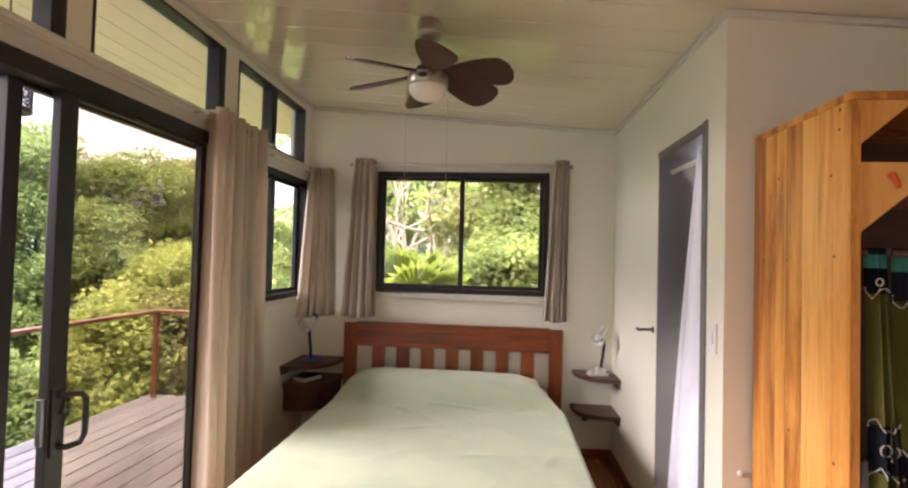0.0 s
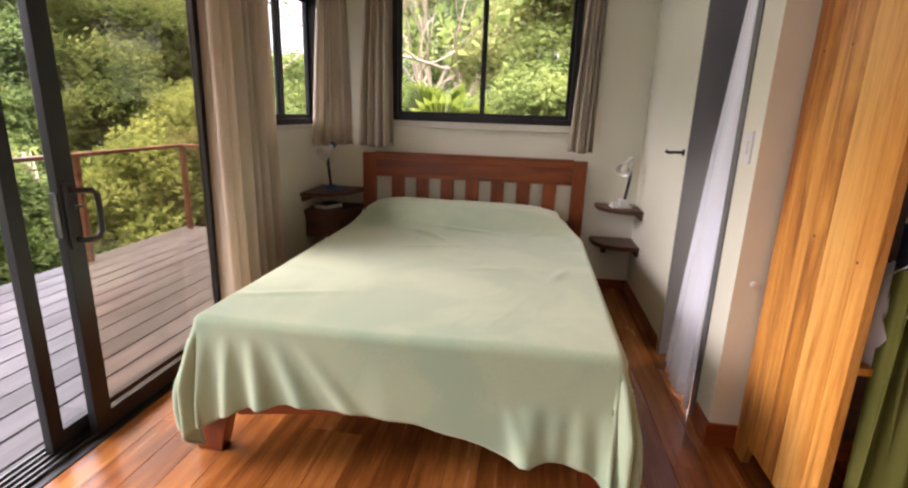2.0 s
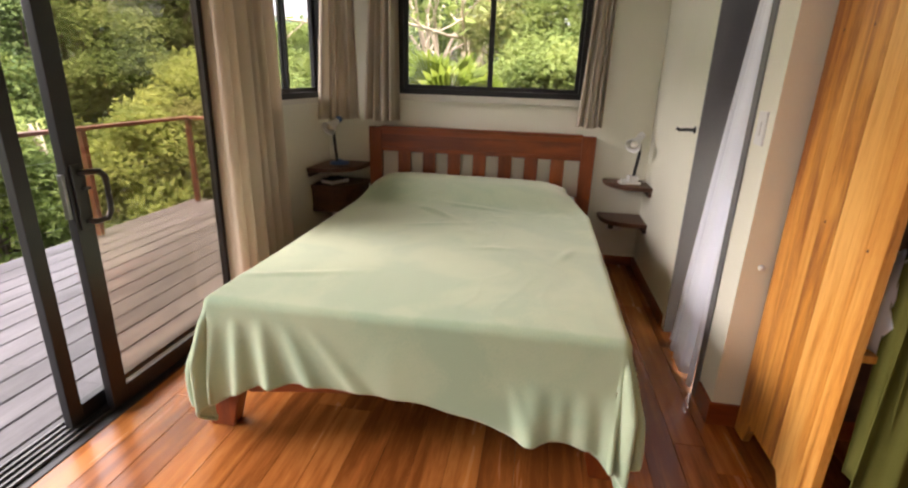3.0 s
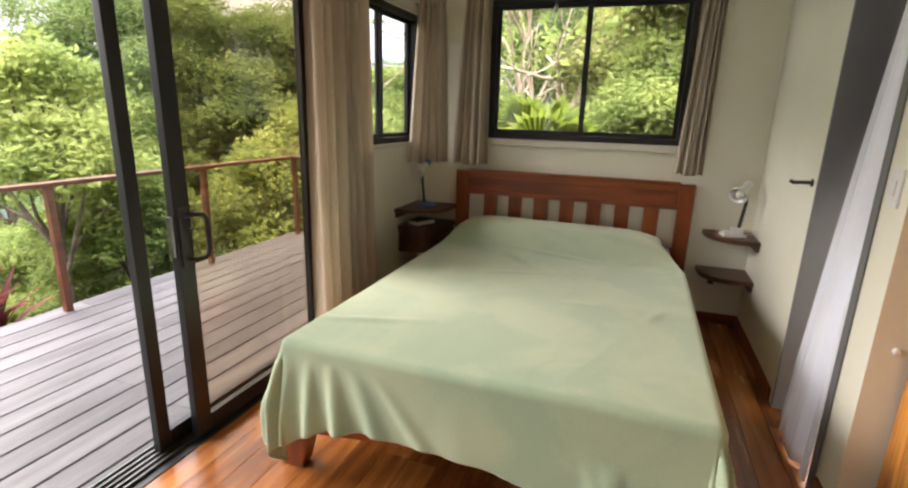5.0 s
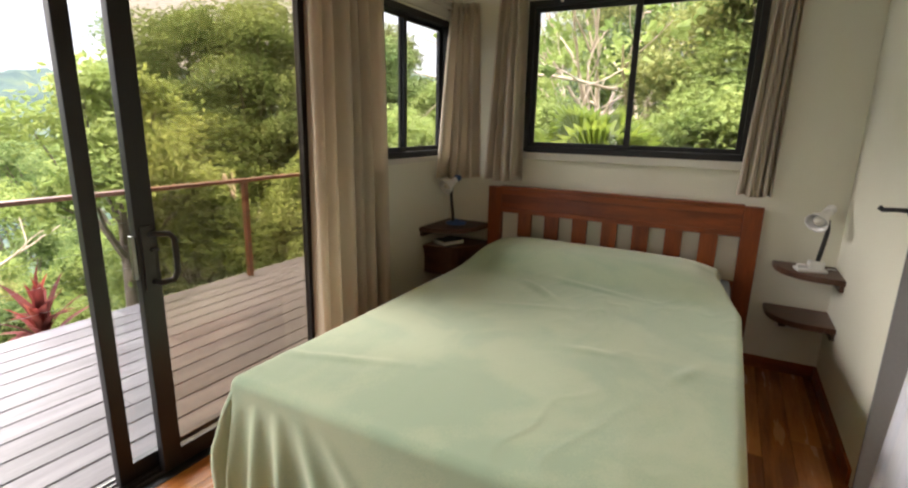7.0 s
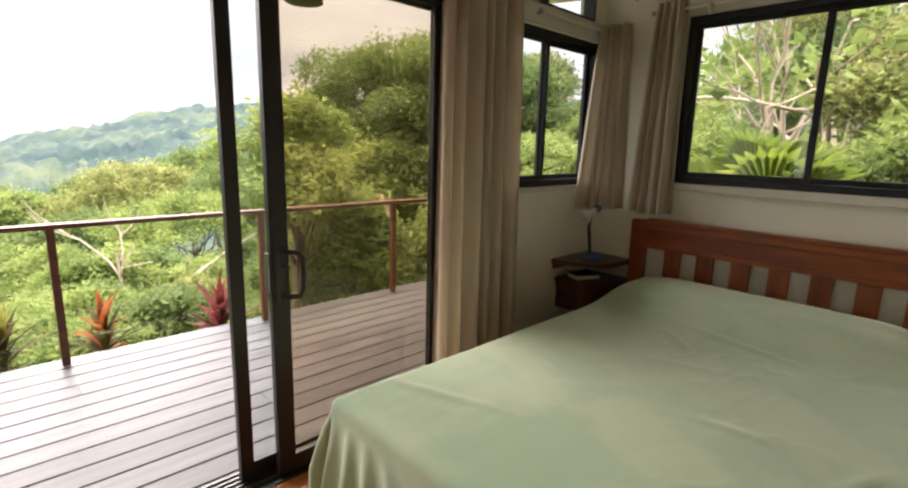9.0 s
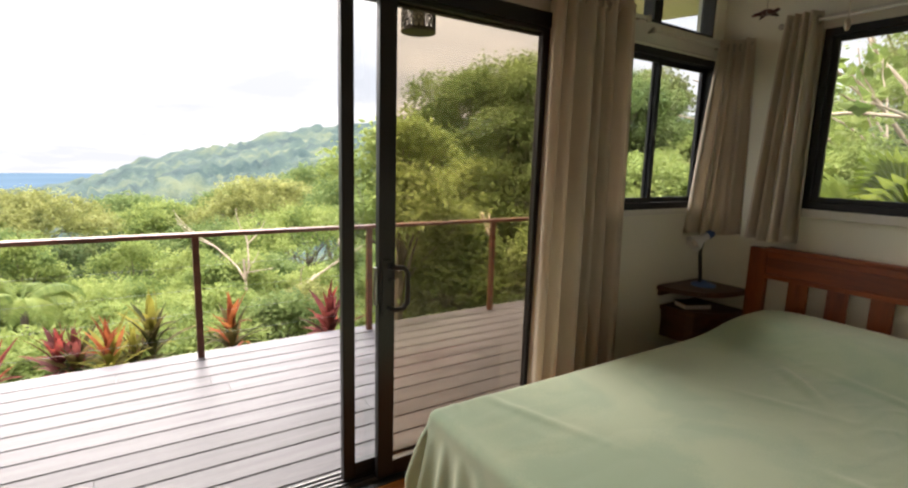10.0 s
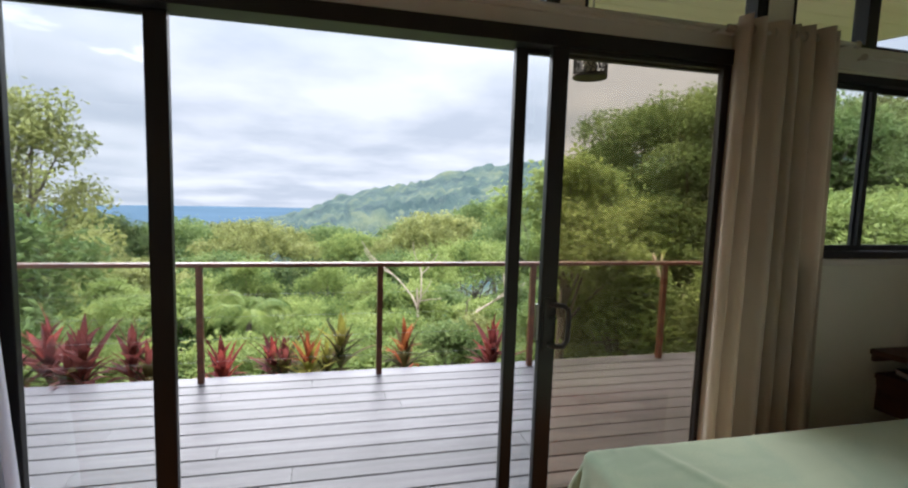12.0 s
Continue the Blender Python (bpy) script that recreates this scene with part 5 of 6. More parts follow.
rings = [[bm.verts.new((x, s * w, h)) for s, h in ((-1, -0.003), (1, -0.003), (1, 0.003), (-1, 0.003))] for x, w in out]
for a, b in zip(rings, rings[1:]):
    for c in range(4):
        bm.faces.new((a[c], a[(c + 1) % 4], b[(c + 1) % 4], b[c]))
bm.faces.new(rings[0])
bm.faces.new(rings[-1][::-1])
BLADE = to_mesh("blade", bm, M_FANBLADE)
bm = bmesh.new()
box(bm, 0.045, 0.115, -0.013, 0.013, 0.003, 0.007, 0.001)
for dx in (0.085, 0.105):
    lathe(bm, [(0.004, -0.006), (0.004, -0.003)], (dx, 0, 0), 8)
ARM = to_mesh("blade_arm", bm, M_BLACK)
for k in range(6):
    a = -16 + 60 * k
    ob = new("blade", BLADE)
    ob.parent = fan
    ob.matrix_basis = pose(0, 0, -0.222, 0, 0, a) @ pose(0, 0, 0, 0, 5.0, 0) @ pose(0, 0, 0, -18, 0, 0)
    ar = new("blade_arm", ARM)
    ar.parent = ob
for x, y, low in ((-0.085, -0.02, -0.66), (0.086, 0.0, -0.715)):
    bm = bmesh.new()
    tube(bm, [(x, y, -0.29), (x, y, low)], 0.0011, 5)
    part("pull_chain", bm, M_NICKEL, fan, "thin pull chain")
    bm = bmesh.new()
    if x < 0:
        # a little flat turtle: shell, head and four flippers
        bmesh.ops.create_uvsphere(bm, u_segments=14, v_segments=8, radius=1, matrix=Matrix.Translation((x, y, low - 0.008)) @ Matrix.Diagonal((0.017, 0.014, 0.008, 1)))
        tube(bm, [(x + 0.014, y, low - 0.010), (x + 0.024, y, low - 0.007), (x + 0.030, y, low - 0.006)], [0.005, 0.005, 0.003], 8)
        for dx, dy in ((0.014, 0.018), (0.014, -0.018), (-0.02, 0.016), (-0.02, -0.016)):
            tube(bm, [(x + dx * 0.5, y + dy * 0.5, low - 0.011), (x + dx, y + dy, low - 0.013), (x + dx * 1.3, y + dy * 1.2, low - 0.016)], [0.005, 0.004, 0.002], 6)
        part("pull_ornament", bm, M_FANBLADE, fan, "small dark turtle-shaped pull ornament")
        continue
    lathe(bm, [(0.001, low + 0.004), (0.006, low - 0.002), (0.0075, low - 0.014), (0.004, low - 0.024), (0.001, low - 0.026)], (x, y, 0), 10)
    part("pull_knob", bm, M_NICKEL, fan, "small pull knob")
bm = bmesh.new()
lathe(bm, [(0.015, 0), (0.015, 0.004), (0.011, 0.006)], (0, 0, 0), 20)
bmesh.ops.transform(bm, matrix=Matrix.Translation((-0.01, -0.083, -0.256)) @ Matrix.Rotation(radians(90), 4, "X") @ Matrix.Diagonal((1.3, 0.7, 1, 1)), verts=bm.verts)
part("badge", bm, M_BLACK, fan, "small dark oval badge")

fan.scale = (1.08, 1.08, 1.08)


# ---- corner shelves ----
def corner_shelf(cx, cy, sx, pts, z0, z1, label):
    """A shelf board in a corner; pts: its rounded front edge, from wall to wall, off the corner."""
    bm = bmesh.new()
    ring = [(0, 0)] + pts
    lo = [bm.verts.new((cx + sx * a, cy - b, z0)) for a, b in ring]
    hi = [bm.verts.new((cx + sx * a, cy - b, z1)) for a, b in ring]
    bm.faces.new(lo)
    bm.faces.new(hi[::-1])
    n = len(ring)
    for k in range(n):
        bm.faces.new((lo[k], lo[(k + 1) % n], hi[(k + 1) % n], hi[k]))
    bmesh.ops.recalc_face_normals(bm, faces=bm.faces)
    bmesh.ops.bevel(bm, geom=[e for e in bm.edges if abs(e.verts[0].co.z - e.verts[1].co.z) < 1e-4], offset=0.003, segments=2, affect="EDGES")
    ob = part("corner_shelf", bm, M_DARKWOOD)
    tagged(ob, label, "shelf", "corner shelves")
    part("cleat", boxes((min(cx, cx + sx * 0.02), max(cx, cx + sx * 0.02), cy - pts[-1][1] + 0.012, cy - 0.02, z0 - 0.035, z0 - 0.0005), bevel=0.002), M_DARKWOOD, ob)
    return ob


def arc(a, b, bulge, n=9):
    """Points from (a, 0) on one wall to (0, b) on the other, bulging outward."""
    return [(a * math.cos(t) ** bulge, b * math.sin(t) ** bulge) for t in [math.pi / 2 * k / n for k in range(n + 1)]]


SZ, SZ2 = 0.645, 0.395
corner_shelf(XR, YB, -1, arc(0.29, 0.285, 0.75), SZ - 0.03, SZ, "dark wooden corner shelf with a reading lamp")
corner_shelf(XR, YB, -1, arc(0.30, 0.29, 0.6), SZ2 - 0.03, SZ2, "dark wooden lower corner shelf")
LZ, LZ2 = 0.665, 0.535
corner_shelf(XL, YB, 1, arc(0.335, 0.42, 0.7), LZ - 0.03, LZ, "dark wooden corner shelf with a blue reading lamp")
low_shelf = corner_shelf(XL, YB, 1, arc(0.33, 0.37, 0.65), LZ2 - 0.03, LZ2, "dark wooden lower corner shelf with a notebook")
bm = bmesh.new()
front = [[bm.verts.new((XL + a * k, YB - b * k, z)) for a, b in arc(0.31, 0.35, 0.65)] for z, k in ((LZ2 - 0.20, 1.0), (LZ2 - 0.0305, 1.0), (LZ2 - 0.0305, 0.94), (LZ2 - 0.20, 0.94))]
for a, b in zip(front, front[1:] + front[:1]):
    for k in range(len(a) - 1):
        bm.faces.new((a[k], a[k + 1], b[k + 1], b[k]))
part("apron", bm, M_DARKWOOD, low_shelf, "deep curved apron under the shelf")


def reading_lamp(x, y, z, turn, base_mat, shade_mat, label, back_mat, head=0):
    t = thing("reading_lamp", (x, y, z), label, "lamp", "reading lamps")
    m = Matrix.Rotation(radians(turn), 4, "Z")
    bm = bmesh.new()
    if base_mat is M_BLUE:
        lathe(bm, [(0.062, 0), (0.064, 0.006), (0.058, 0.014), (0.02, 0.022), (0.012, 0.03)], (0, 0, 0), 24)
    else:
        box(bm, -0.06, 0.06, -0.04, 0.04, 0, 0.014, 0.005)
        box(bm, -0.012, 0.05, -0.022, 0.022, 0.012, 0.05, 0.006)
        box(bm, -0.055, -0.02, -0.016, 0.016, 0.012, 0.03, 0.004)
    bmesh.ops.transform(bm, matrix=m, verts=bm.verts)
    part("base", bm, base_mat, t)
    bm = bmesh.new()
    pts = [(0.022, 0, 0.02), (0.026, 0, 0.07), (0.034, 0, 0.13), (0.040, 0, 0.19), (0.034, 0, 0.235), (0.016, 0, 0.258)]
    fine = []
    for a, b in zip(pts, pts[1:]):
        fine += [tuple(Vector(a).lerp(Vector(b), k / 6)) for k in range(6)]
    tube(bm, fine, [0.0085 if k % 2 else 0.0105 for k in range(len(fine))], 10)
    bmesh.ops.transform(bm, matrix=m, verts=bm.verts)
    part("neck", bm, M_BLACK, t, "black flexible neck")
    aim = m @ Matrix.Translation((0.022, 0, 0.268)) @ Matrix.Rotation(radians(head), 4, "Z") @ Matrix.Rotation(radians(-118), 4, "Y")
    bm = bmesh.new()
    lathe(bm, [(0.019, -0.02), (0.021, 0.01), (0.026, 0.03), (0.040, 0.055), (0.046, 0.075), (0.048, 0.08), (0.044, 0.08), (0.037, 0.056), (0.022, 0.03), (0.003, 0.028)], (0, 0, 0), 28)
    bmesh.ops.transform(bm, matrix=aim, verts=bm.verts)
    sh = part("shade", bm, shade_mat, t)
    bm = bmesh.new()
    lathe(bm, [(0.018, -0.052), (0.0215, -0.045), (0.0215, -0.018), (0.017, -0.016)], (0, 0, 0), 20)
    bmesh.ops.transform(bm, matrix=aim, verts=bm.verts)
    part("socket", bm, back_mat, t)
    bm = bmesh.new()
    lathe(bm, [(0.012, 0.03), (0.02, 0.05), (0.022, 0.06), (0.014, 0.074), (0.002, 0.078)], (0, 0, 0), 18)
    bmesh.ops.transform(bm, matrix=aim, verts=bm.verts)
    part("bulb", bm, M_OPAL, t, "white bulb")
    t.scale = (1.12, 1.12, 1.12)


reading_lamp(1.095, 3.985, SZ, 12, M_WHITE, M_WHITE, "small white clip-on reading lamp with a black neck", M_WHITE, 45)
reading_lamp(-0.975, 3.975, LZ, -115, M_BLUE, M_WHITE, "small reading lamp with blue base and pale head", M_BLUE, 185)
bm = bmesh.new()
tube(bm, [(1.135, 3.985, SZ + 0.006), (1.17, 4.03, SZ + 0.006), (1.19, 4.06, SZ + 0.006), (1.215, 4.05, SZ + 0.006)], 0.0035, 6)
tagged(part("lamp_cord", bm, M_WHITE), "short white lamp cord lying on the shelf", "cord")

# notebook on the lower shelf
book = thing("notebook", (-0.985, 3.90, LZ2), "closed notebook with dark cover and white pages on shelf", "book")
for nm, dims, mt in (("cover", (-0.06, 0.06, -0.085, 0.085, 0.030, 0.034), M_BLACK), ("pages", (-0.058, 0.058, -0.083, 0.083, 0.004, 0.030), M_PAPER), ("back_cover", (-0.06, 0.06, -0.085, 0.085, 0, 0.004), M_BLACK)):
    bm = boxes(dims, bevel=0.001)
    bmesh.ops.rotate(bm, cent=(0, 0, 0), matrix=Matrix.Rotation(radians(-24), 3, "Z"), verts=bm.verts)
    part(nm, bm, mt, book)

# socket with plug under the lower shelf, switch, small socket and peg
so = thing("wall_socket", (1.06, YB, 0.305), "white wall socket with a plug beside the bed", "socket")
part("plate", boxes((-0.06, 0.06, -0.012, 0, -0.038, 0.038), bevel=0.003), M_WHITE, so)
part("plug", boxes((-0.045, -0.01, -0.042, -0.012, -0.022, 0.018), bevel=0.004), M_BLACK, so, "black plug")
for dx in (0.015, 0.035):
    part("slot", boxes((dx, dx + 0.004, -0.0135, -0.0118, -0.012, 0.008)), M_BLACK, so)
sw = thing("light_switch", (XR, 2.385, 1.16), "pale wall switch beside the doorway", "light switch")
part("plate", boxes((-0.008, 0, -0.035, 0.035, -0.058, 0.058), bevel=0.003), M_WHITE, sw)
part("rocker", boxes((-0.013, -0.007, -0.012, 0.012, -0.024, 0.024), bevel=0.002), M_WHITE, sw)
so2 = thing("small_socket", (1.295, YC, 0.675), "small round white cable outlet on the wall", "socket")
bm = bmesh.new()
lathe(bm, [(0.012, 0), (0.012, -0.006), (0.008, -0.009), (0.003, -0.010)], (0, 0, 0), 20, "y")
part("cap", bm, M_WHITE, so2)
peg = thing("wall_peg", (XR, 3.165, 1.085), "black metal peg on the wall beside the doorway", "hook")
bm = bmesh.new()
tube(bm, [(0, 0, 0), (-0.04, 0, 0.0), (-0.075, 0, -0.003), (-0.088, 0, 0.006)], [0.0085, 0.0075, 0.008, 0.009], 10)
part("pin", bm, M_BLACK, peg)
bm = bmesh.new()
lathe(bm, [(0.018, 0), (0.018, -0.005), (0.01, -0.008)], (0, 0, 0), 16, "x")
part("rose", bm, M_BLACK, peg)

# dark patterned towel inside the bathroom
curtain("towel", (1.42, 2.93), (1.42, 3.06), (1.42, 2.93), (1.42, 3.06), 1.25, 1.9, 2, 0.008, "dark patterned towel hanging inside the bathroom", M_BLACK, 23, normal=(-1, 0, 0), rings=False)

# ---- wardrobe ----
WX, WY0, WY1, WZ = 1.328, 1.765, 2.283, 1.928
ward = thing("wardrobe", (WX, WY0, 0), "open teak wardrobe with solid plank sides and hung cloths", "wardrobe")
board_edges = [WY0, 1.838, 1.905, 1.985, 2.075, 2.135, 2.205, WY1]
for k, (a, b) in enumerate(zip(board_edges, board_edges[1:])):
    mid_y = (a + b) / 2
    under("side_board", boxes((WX, WX + 0.026, a + 0.0004, b - 0.0004, 0.0 if k in (0, 1, 6) else 0.088, WZ - 0.022), bevel=0.0008), M_TEAK, ward, "teak plank")
for yy, sg in ((1.905, 1), (2.205, -1)):
    bm = bmesh.new()
    vs = [[bm.verts.new((xx, yy + sg * py, pz)) for py, pz in ((0, 0.088), (0.05, 0.088), (0.02, 0.05), (0, 0.0))] for xx in (WX + 0.001, WX + 0.025)]
    bm.faces.new(vs[0])
    bm.faces.new(vs[1][::-1])
    for c in range(4):
        bm.faces.new((vs[0][c], vs[0][(c + 1) % 4], vs[1][(c + 1) % 4], vs[1][c]))
    under("foot_bracket", bm, M_TEAK, ward)
WE = 2.60
for a, b in zip(board_edges, board_edges[1:]):
    under("side_board", boxes((WE - 0.026, WE, a + 0.0004, b - 0.0004, 0, WZ - 0.022), bevel=0.0008), M_TEAK, ward, "teak plank")
under("top_board", boxes((WX - 0.004, WE + 0.004, WY0 - 0.004, WY1, WZ - 0.022, WZ), bevel=0.002), M_TEAK, ward)
under("back_panel", boxes((WX + 0.026, WE - 0.026, WY1 - 0.014, WY1 - 0.002, 0.1, WZ - 0.022)), M_DARKWOOD, ward, "dark back panel")
under("shelf", boxes((WX + 0.026, WE - 0.026, WY0 + 0.03, WY1 - 0.014, 1.66, 1.684), bevel=0.001), M_TEAK, ward, "upper shelf")
under("floor_board", boxes((WX + 0.026, WE - 0.026, WY0 + 0.02, WY1 - 0.014, 0.60, 0.622), bevel=0.001), M_TEAK, ward, "lower shelf")


def gusset(x0, z0, w, h, name="gusset"):
    bm = bmesh.new()
    vs = [[bm.verts.new(p) for p in ((x0, yy, z0), (x0 + w, yy, z0), (x0, yy, z0 - h))] for yy in (WY0 + 0.001, WY0 + 0.022)]
    bm.faces.new(vs[0])
    bm.faces.new(vs[1][::-1])
    for c in range(3):
        bm.faces.new((vs[0][c], vs[0][(c + 1) % 3], vs[1][(c + 1) % 3], vs[1][c]))
    under(name, bm, M_TEAK, ward, "triangular teak corner brace")


gusset(WX + 0.026, WZ - 0.023, 0.14, 0.12)
gusset(WX + 0.026, 1.735, 0.22, 0.19)
for y, z in ((2.12, 1.745), (1.845, 1.71), (2.213, 1.466), (2.068, 1.468), (1.832, 1.478), (1.81, 1.89), (1.812, 1.835), (1.83, 0.9), (2.05, 0.92)):
    bm = bmesh.new()
    lathe(bm, [(0.0045, 0.0005), (0.0045, -0.0008)], (WX, y, z), 10, "x")
    under("plug", bm, M_DARKWOOD, ward, "dark wooden plug")
bm = bmesh.new()
tube(bm, [(WX + 0.026, WY0 + 0.05, 1.49), (WE - 0.026, WY0 + 0.05, 1.49)], 0.012, 12)
under("hanging_rail", bm, M_DARKWOOD, ward)

M_OLIVE = mat("olive_cotton", (0.075, 0.078, 0.016), (0.125, 0.125, 0.032), rough=0.9, scale=3, fine=300, bump=0.2, depth=0.0006, spec=0.15)
M_NAVY = mat("navy_cotton", (0.006, 0.008, 0.014), (0.014, 0.017, 0.028), rough=0.9, scale=3, fine=300, bump=0.2, depth=0.0006, spec=0.15)
M_TEAL = mat("teal_cotton", (0.03, 0.20, 0.18), (0.06, 0.30, 0.27), rough=0.9, scale=3, fine=300, bump=0.2, depth=0.0006, spec=0.15)
M_OUTLINE = mat("white_print", (0.55, 0.55, 0.5), (0.7, 0.7, 0.65), rough=0.9, scale=3, fine=300, bump=0, spec=0.15)
M_ORANGE = mat("orange_cloth", (0.55, 0.09, 0.02), (0.75, 0.16, 0.04), rough=0.85, scale=5, fine=200, bump=0.2)
M_MAGENTA = mat("red_cloth", (0.22, 0.02, 0.03), (0.36, 0.04, 0.05), rough=0.85, scale=5, fine=200, bump=0.2)


def sarong(x0, x1, x2, x3, z0, seed, label, swing=0.0):
    """A printed cloth over the rail: olive with dark bands, a teal edge and pale outlines."""
    z1 = 1.505
    y = WY0 + 0.035
    rng = random.Random(seed)
    t = thing("sarong", ((x0 + x1) / 2, y, z0), label, "cloth", "cloths in the wardrobe")
    nx, bands = 42, [(1.0, 0.985, M_NAVY), (0.985, 0.955, M_TEAL), (0.955, 0.90, M_NAVY), (0.90, 0.62, M_OLIVE), (0.62, 0.52, M_NAVY), (0.52, 0.0, M_OLIVE)]
    ph = rng.uniform(0, 6)

    def place(f, g, off=0.0):
        top, low = x0 + (x1 - x0) * f, x2 + (x3 - x2) * f
        x = low + (top - low) * g
        w = 0.02 * math.sin(f * 15 + ph + (1 - g)) * (1.2 - g * 0.5) + 0.006 * math.sin(f * 37 + ph)
        return (x, y + w - off - swing * (1 - g), z0 + (z1 - z0) * g)

    for hi, lo, mt in bands:
        n = max(2, int((hi - lo) * 30))
        V = np.array([[place(i / nx, lo + (hi - lo) * j / n) for j in range(n + 1)] for i in range(nx + 1)]) - np.array(t.location)
        ids = np.arange((nx + 1) * (n + 1)).reshape(nx + 1, n + 1)
        q = np.stack([ids[:-1, :-1], ids[1:, :-1], ids[1:, 1:], ids[:-1, 1:]], -1).reshape(-1, 4)
        ob = new("cloth_band", fast_mesh("cloth_band", V.reshape(-1, 3), q, mt, True))
        ob.parent = t
        s = ob.modifiers.new("thick", "SOLIDIFY")
        s.thickness, s.offset = 0.002, 0
    for g in (0.90, 0.62, 0.52):
        bm = bmesh.new()
        tube(bm, [tuple(Vector(place(k / 40, g + 0.012 * math.sin(k * 0.5 + g * 9), 0.002)) - Vector(t.location)) for k in range(41)], 0.0022, 4)
        part("print_line", bm, M_OUTLINE, t, "pale printed outline")
    for f, g, r in ((0.3, 0.57, 0.014), (0.75, 0.565, 0.012), (0.3, 0.925, 0.009), (0.55, 0.76, 0.008)):
        bm = bmesh.new()
        c = Vector(place(f, g, 0.004)) - Vector(t.location)
        tube(bm, [tuple(c + Vector((r * math.cos(k * 0.5236), 0, r * 1.1 * math.sin(k * 0.5236)))) for k in range(13)], 0.0026, 4, cap=False)
        part("print_ring", bm, M_OUTLINE, t, "pale printed ring")


sarong(1.395, 1.44, 1.40, 1.49, 0.25, 1, "olive green printed cloth hanging in the wardrobe", 0.05)
sarong(1.45, 1.70, 1.385, 1.66, 0.05, 2, "olive green cloth with dark printed bands hanging in the wardrobe", 0.10)
sarong(1.72, 2.05, 1.72, 2.10, 0.05, 3, "olive green cloth with dark printed bands hanging in the wardrobe", 0.04)


def heap(name, x, y, z, sx, sy, sz, material, seed, label):
    """A crumpled cloth."""
    bm = bmesh.new()
    bmesh.ops.create_icosphere(bm, subdivisions=4, radius=1)
    for v in bm.verts:
        n = noise.noise(v.co * 2.3 + Vector((seed, 0, 0))) * 0.3 + noise.noise(v.co * 6 + Vector((0, seed, 0))) * 0.12
        v.co = v.co * (1 + n)
        v.co = Vector((v.co.x * sx, v.co.y * sy, max(v.co.z, -0.55) * sz + 0.55 * sz))
    for f in bm.faces:
        f.smooth = True
    ob = part(name, bm, material)
    ob.location = (x, y, z)
    tagged(ob, label, "cloth")


heap("white_cloth", 1.425, 1.86, 0.622, 0.062, 0.085, 0.17, M_SHEER, 3, "crumpled white cloth on the wardrobe's lower shelf")
heap("orange_cloth", 1.44, 1.84, 1.684, 0.04, 0.05, 0.03, M_ORANGE, 5, "bright orange cloth on the wardrobe's upper shelf")
heap("red_cloth", 1.46, 1.95, 1.684, 0.07, 0.09, 0.035, M_MAGENTA, 8, "dark red cloth on the wardrobe's upper shelf")
bm = bmesh.new()
tube(bm, [(1.425, WY0 + 0.02, 1.70), (1.43, WY0 - 0.006, 1.70), (1.436, WY0 - 0.008, 1.685), (1.444, WY0 - 0.007, 1.665)], [0.008, 0.009, 0.007, 0.005], 8)
tagged(part("orange_ribbon", bm, M_ORANGE), "orange ribbon end over the wardrobe's brace", "cloth")


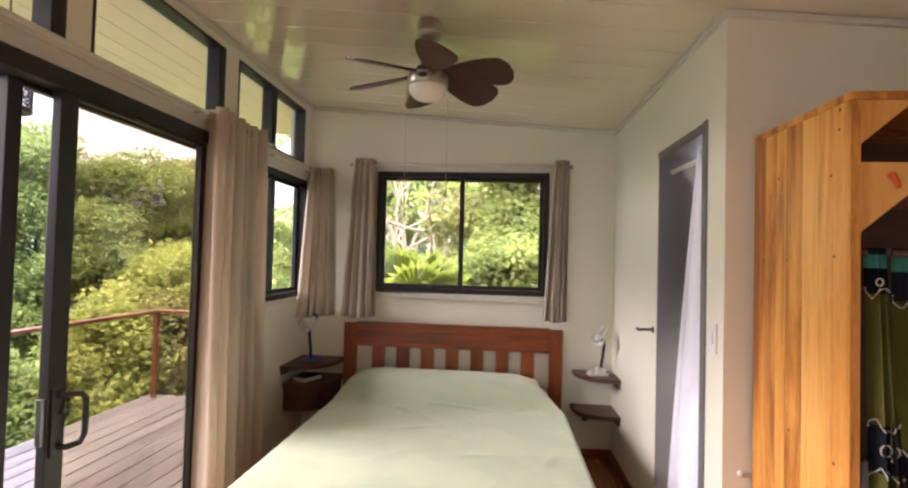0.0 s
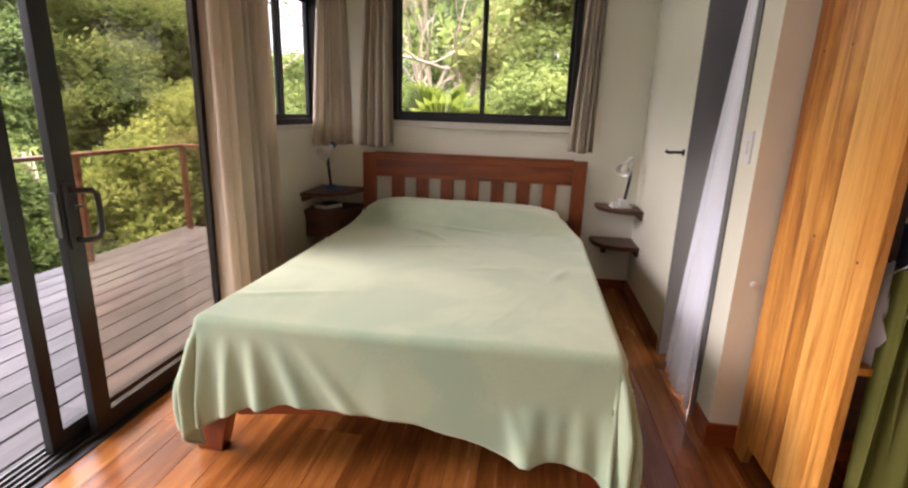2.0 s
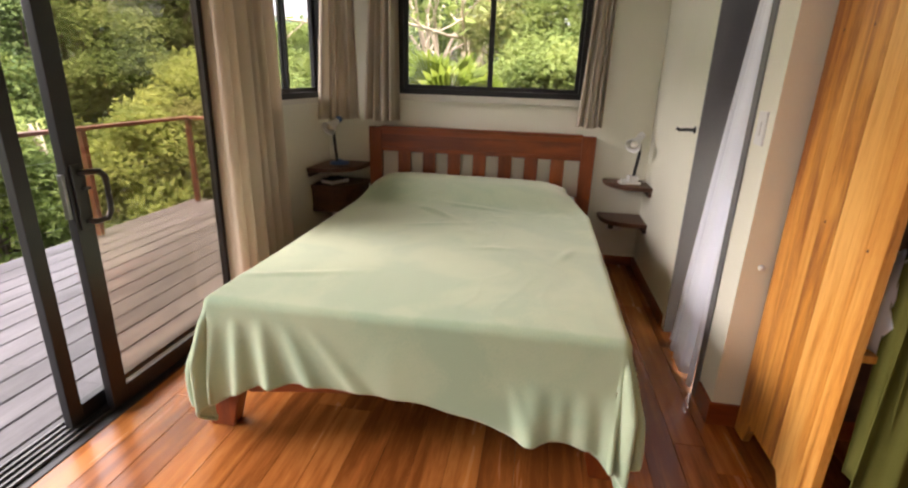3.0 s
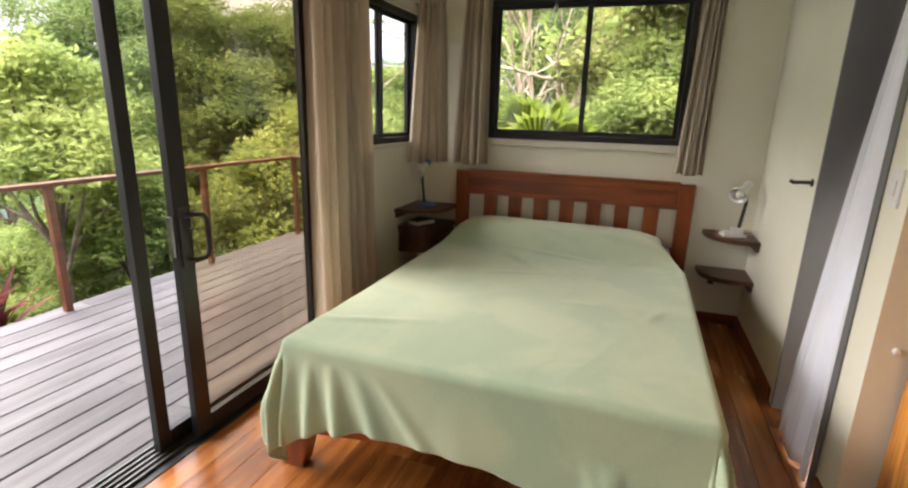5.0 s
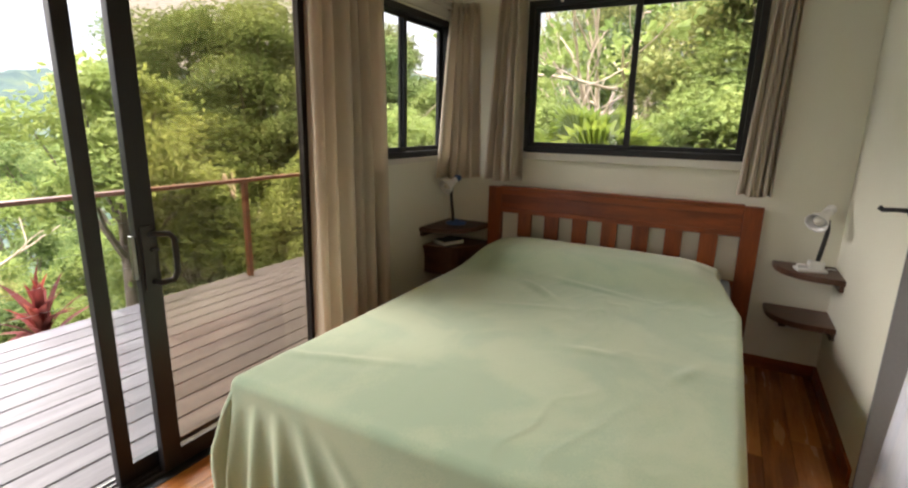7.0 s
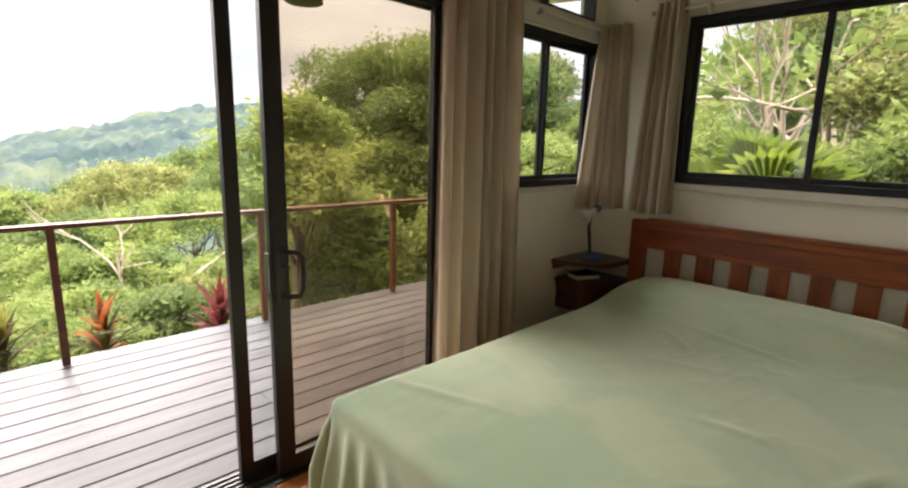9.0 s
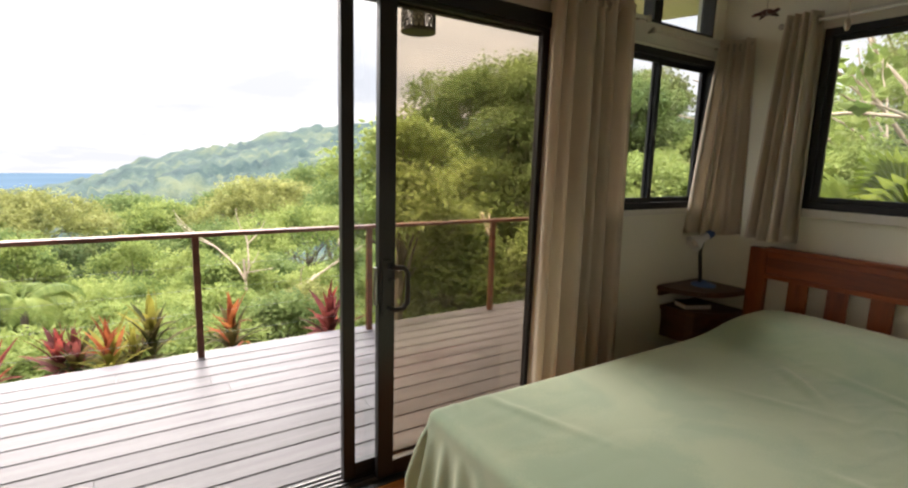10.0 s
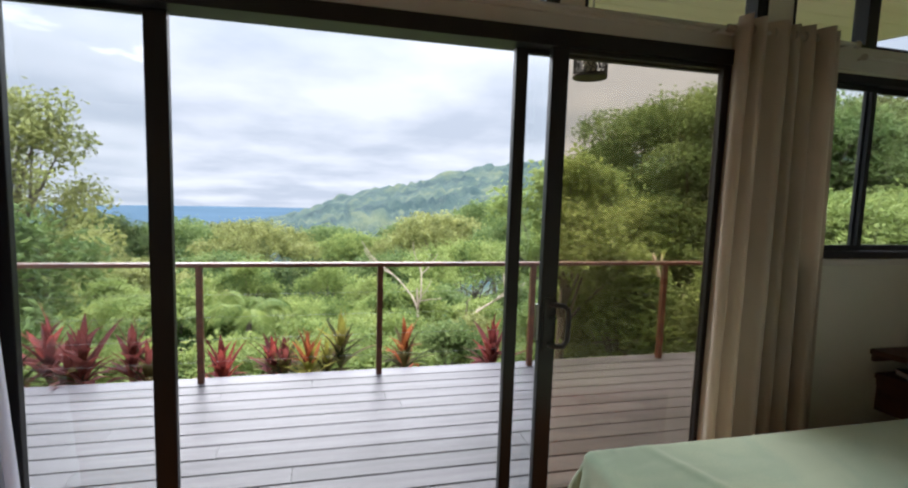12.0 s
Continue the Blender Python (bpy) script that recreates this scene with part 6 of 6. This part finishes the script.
# ---- floor boards and deck boards ----
floor_root = tagged(thing("floor", (0, 0, 0), "glossy reddish-brown wooden floor boards running towards the bed", "floor"), kind="structure")
prng = random.Random(12)
PW, LENGTHS, PLANKS = 0.118, (0.9, 1.25, 1.6), {}
for ln in LENGTHS:
    bm = bmesh.new()
    box(bm, -PW / 2 + 0.0006, PW / 2 - 0.0006, 0.0005, ln - 0.0005, -0.018, 0.0)
    bmesh.ops.bevel(bm, geom=[e for e in bm.edges if e.verts[0].co.z > -0.001 and e.verts[1].co.z > -0.001], offset=0.0009, segments=1, affect="EDGES")
    PLANKS[ln] = to_mesh("plank", bm, M_FLOOR)
x = XL + 0.055 + PW / 2
while x + PW / 2 < X_EAST + PW:
    y = -1.2 - prng.uniform(0, 1.2)
    while y < YB:
        ln = prng.choice(LENGTHS)
        ob = new("plank", PLANKS[ln])
        ob.parent = floor_root
        ob.location = (x, y, 0)
        y += ln
    x += PW
bm = boxes((XL, X_EAST, Y_SOUTH, -1.0, -0.016, -0.003))
part("rear_boards", bm, M_FLOOR, floor_root)

deck_root = tagged(thing("deck", (0, 0, 0), "weathered brown timber deck boards beside the cabin", "deck"), kind="structure")
DW, GAP = 0.149, 0.007
DLEN = (2.4, 3.0, 3.6)
DBOARDS = {}
for ln in DLEN:
    bm = bmesh.new()
    box(bm, -DW / 2, DW / 2, 0.001, ln - 0.001, -0.03, 0.0)
    bmesh.ops.bevel(bm, geom=[e for e in bm.edges if e.verts[0].co.z > -0.001 and e.verts[1].co.z > -0.001 and abs(e.verts[0].co.y - e.verts[1].co.y) > 0.5], offset=0.004, segments=2, affect="EDGES")
    DBOARDS[ln] = to_mesh("deck_board", bm, M_DECK)
x = DX0 + DW / 2
while x + DW / 2 < xo + 0.02:
    y = -4.3 - prng.uniform(0, 2.0)
    while y < DY1 - 0.05:
        ln = prng.choice(DLEN)
        if y + ln > DY1 + 0.02:
            part("deck_board", boxes((x - DW / 2, x + DW / 2, y + 0.001, DY1, DZ - 0.03, DZ), bevel=0.003), M_DECK, deck_root)
            break
        ob = new("deck_board", DBOARDS[ln])
        ob.parent = deck_root
        ob.location = (x, y, DZ)
        y += ln
    x += DW + GAP
part("deck_edge", boxes((DX0 - 0.03, DX0 - 0.002, -4.2, DY1, DZ - 0.22, DZ - 0.002), bevel=0.003), M_DECK, deck_root)
bm = bmesh.new()
y = YB + T + 0.012
while y + DW < DY1:
    box(bm, xo + 0.03, 3.2, y, y + DW, DZ - 0.03, DZ)
    y += DW + GAP
part("rear_deck_boards", bm, M_DECK, deck_root)
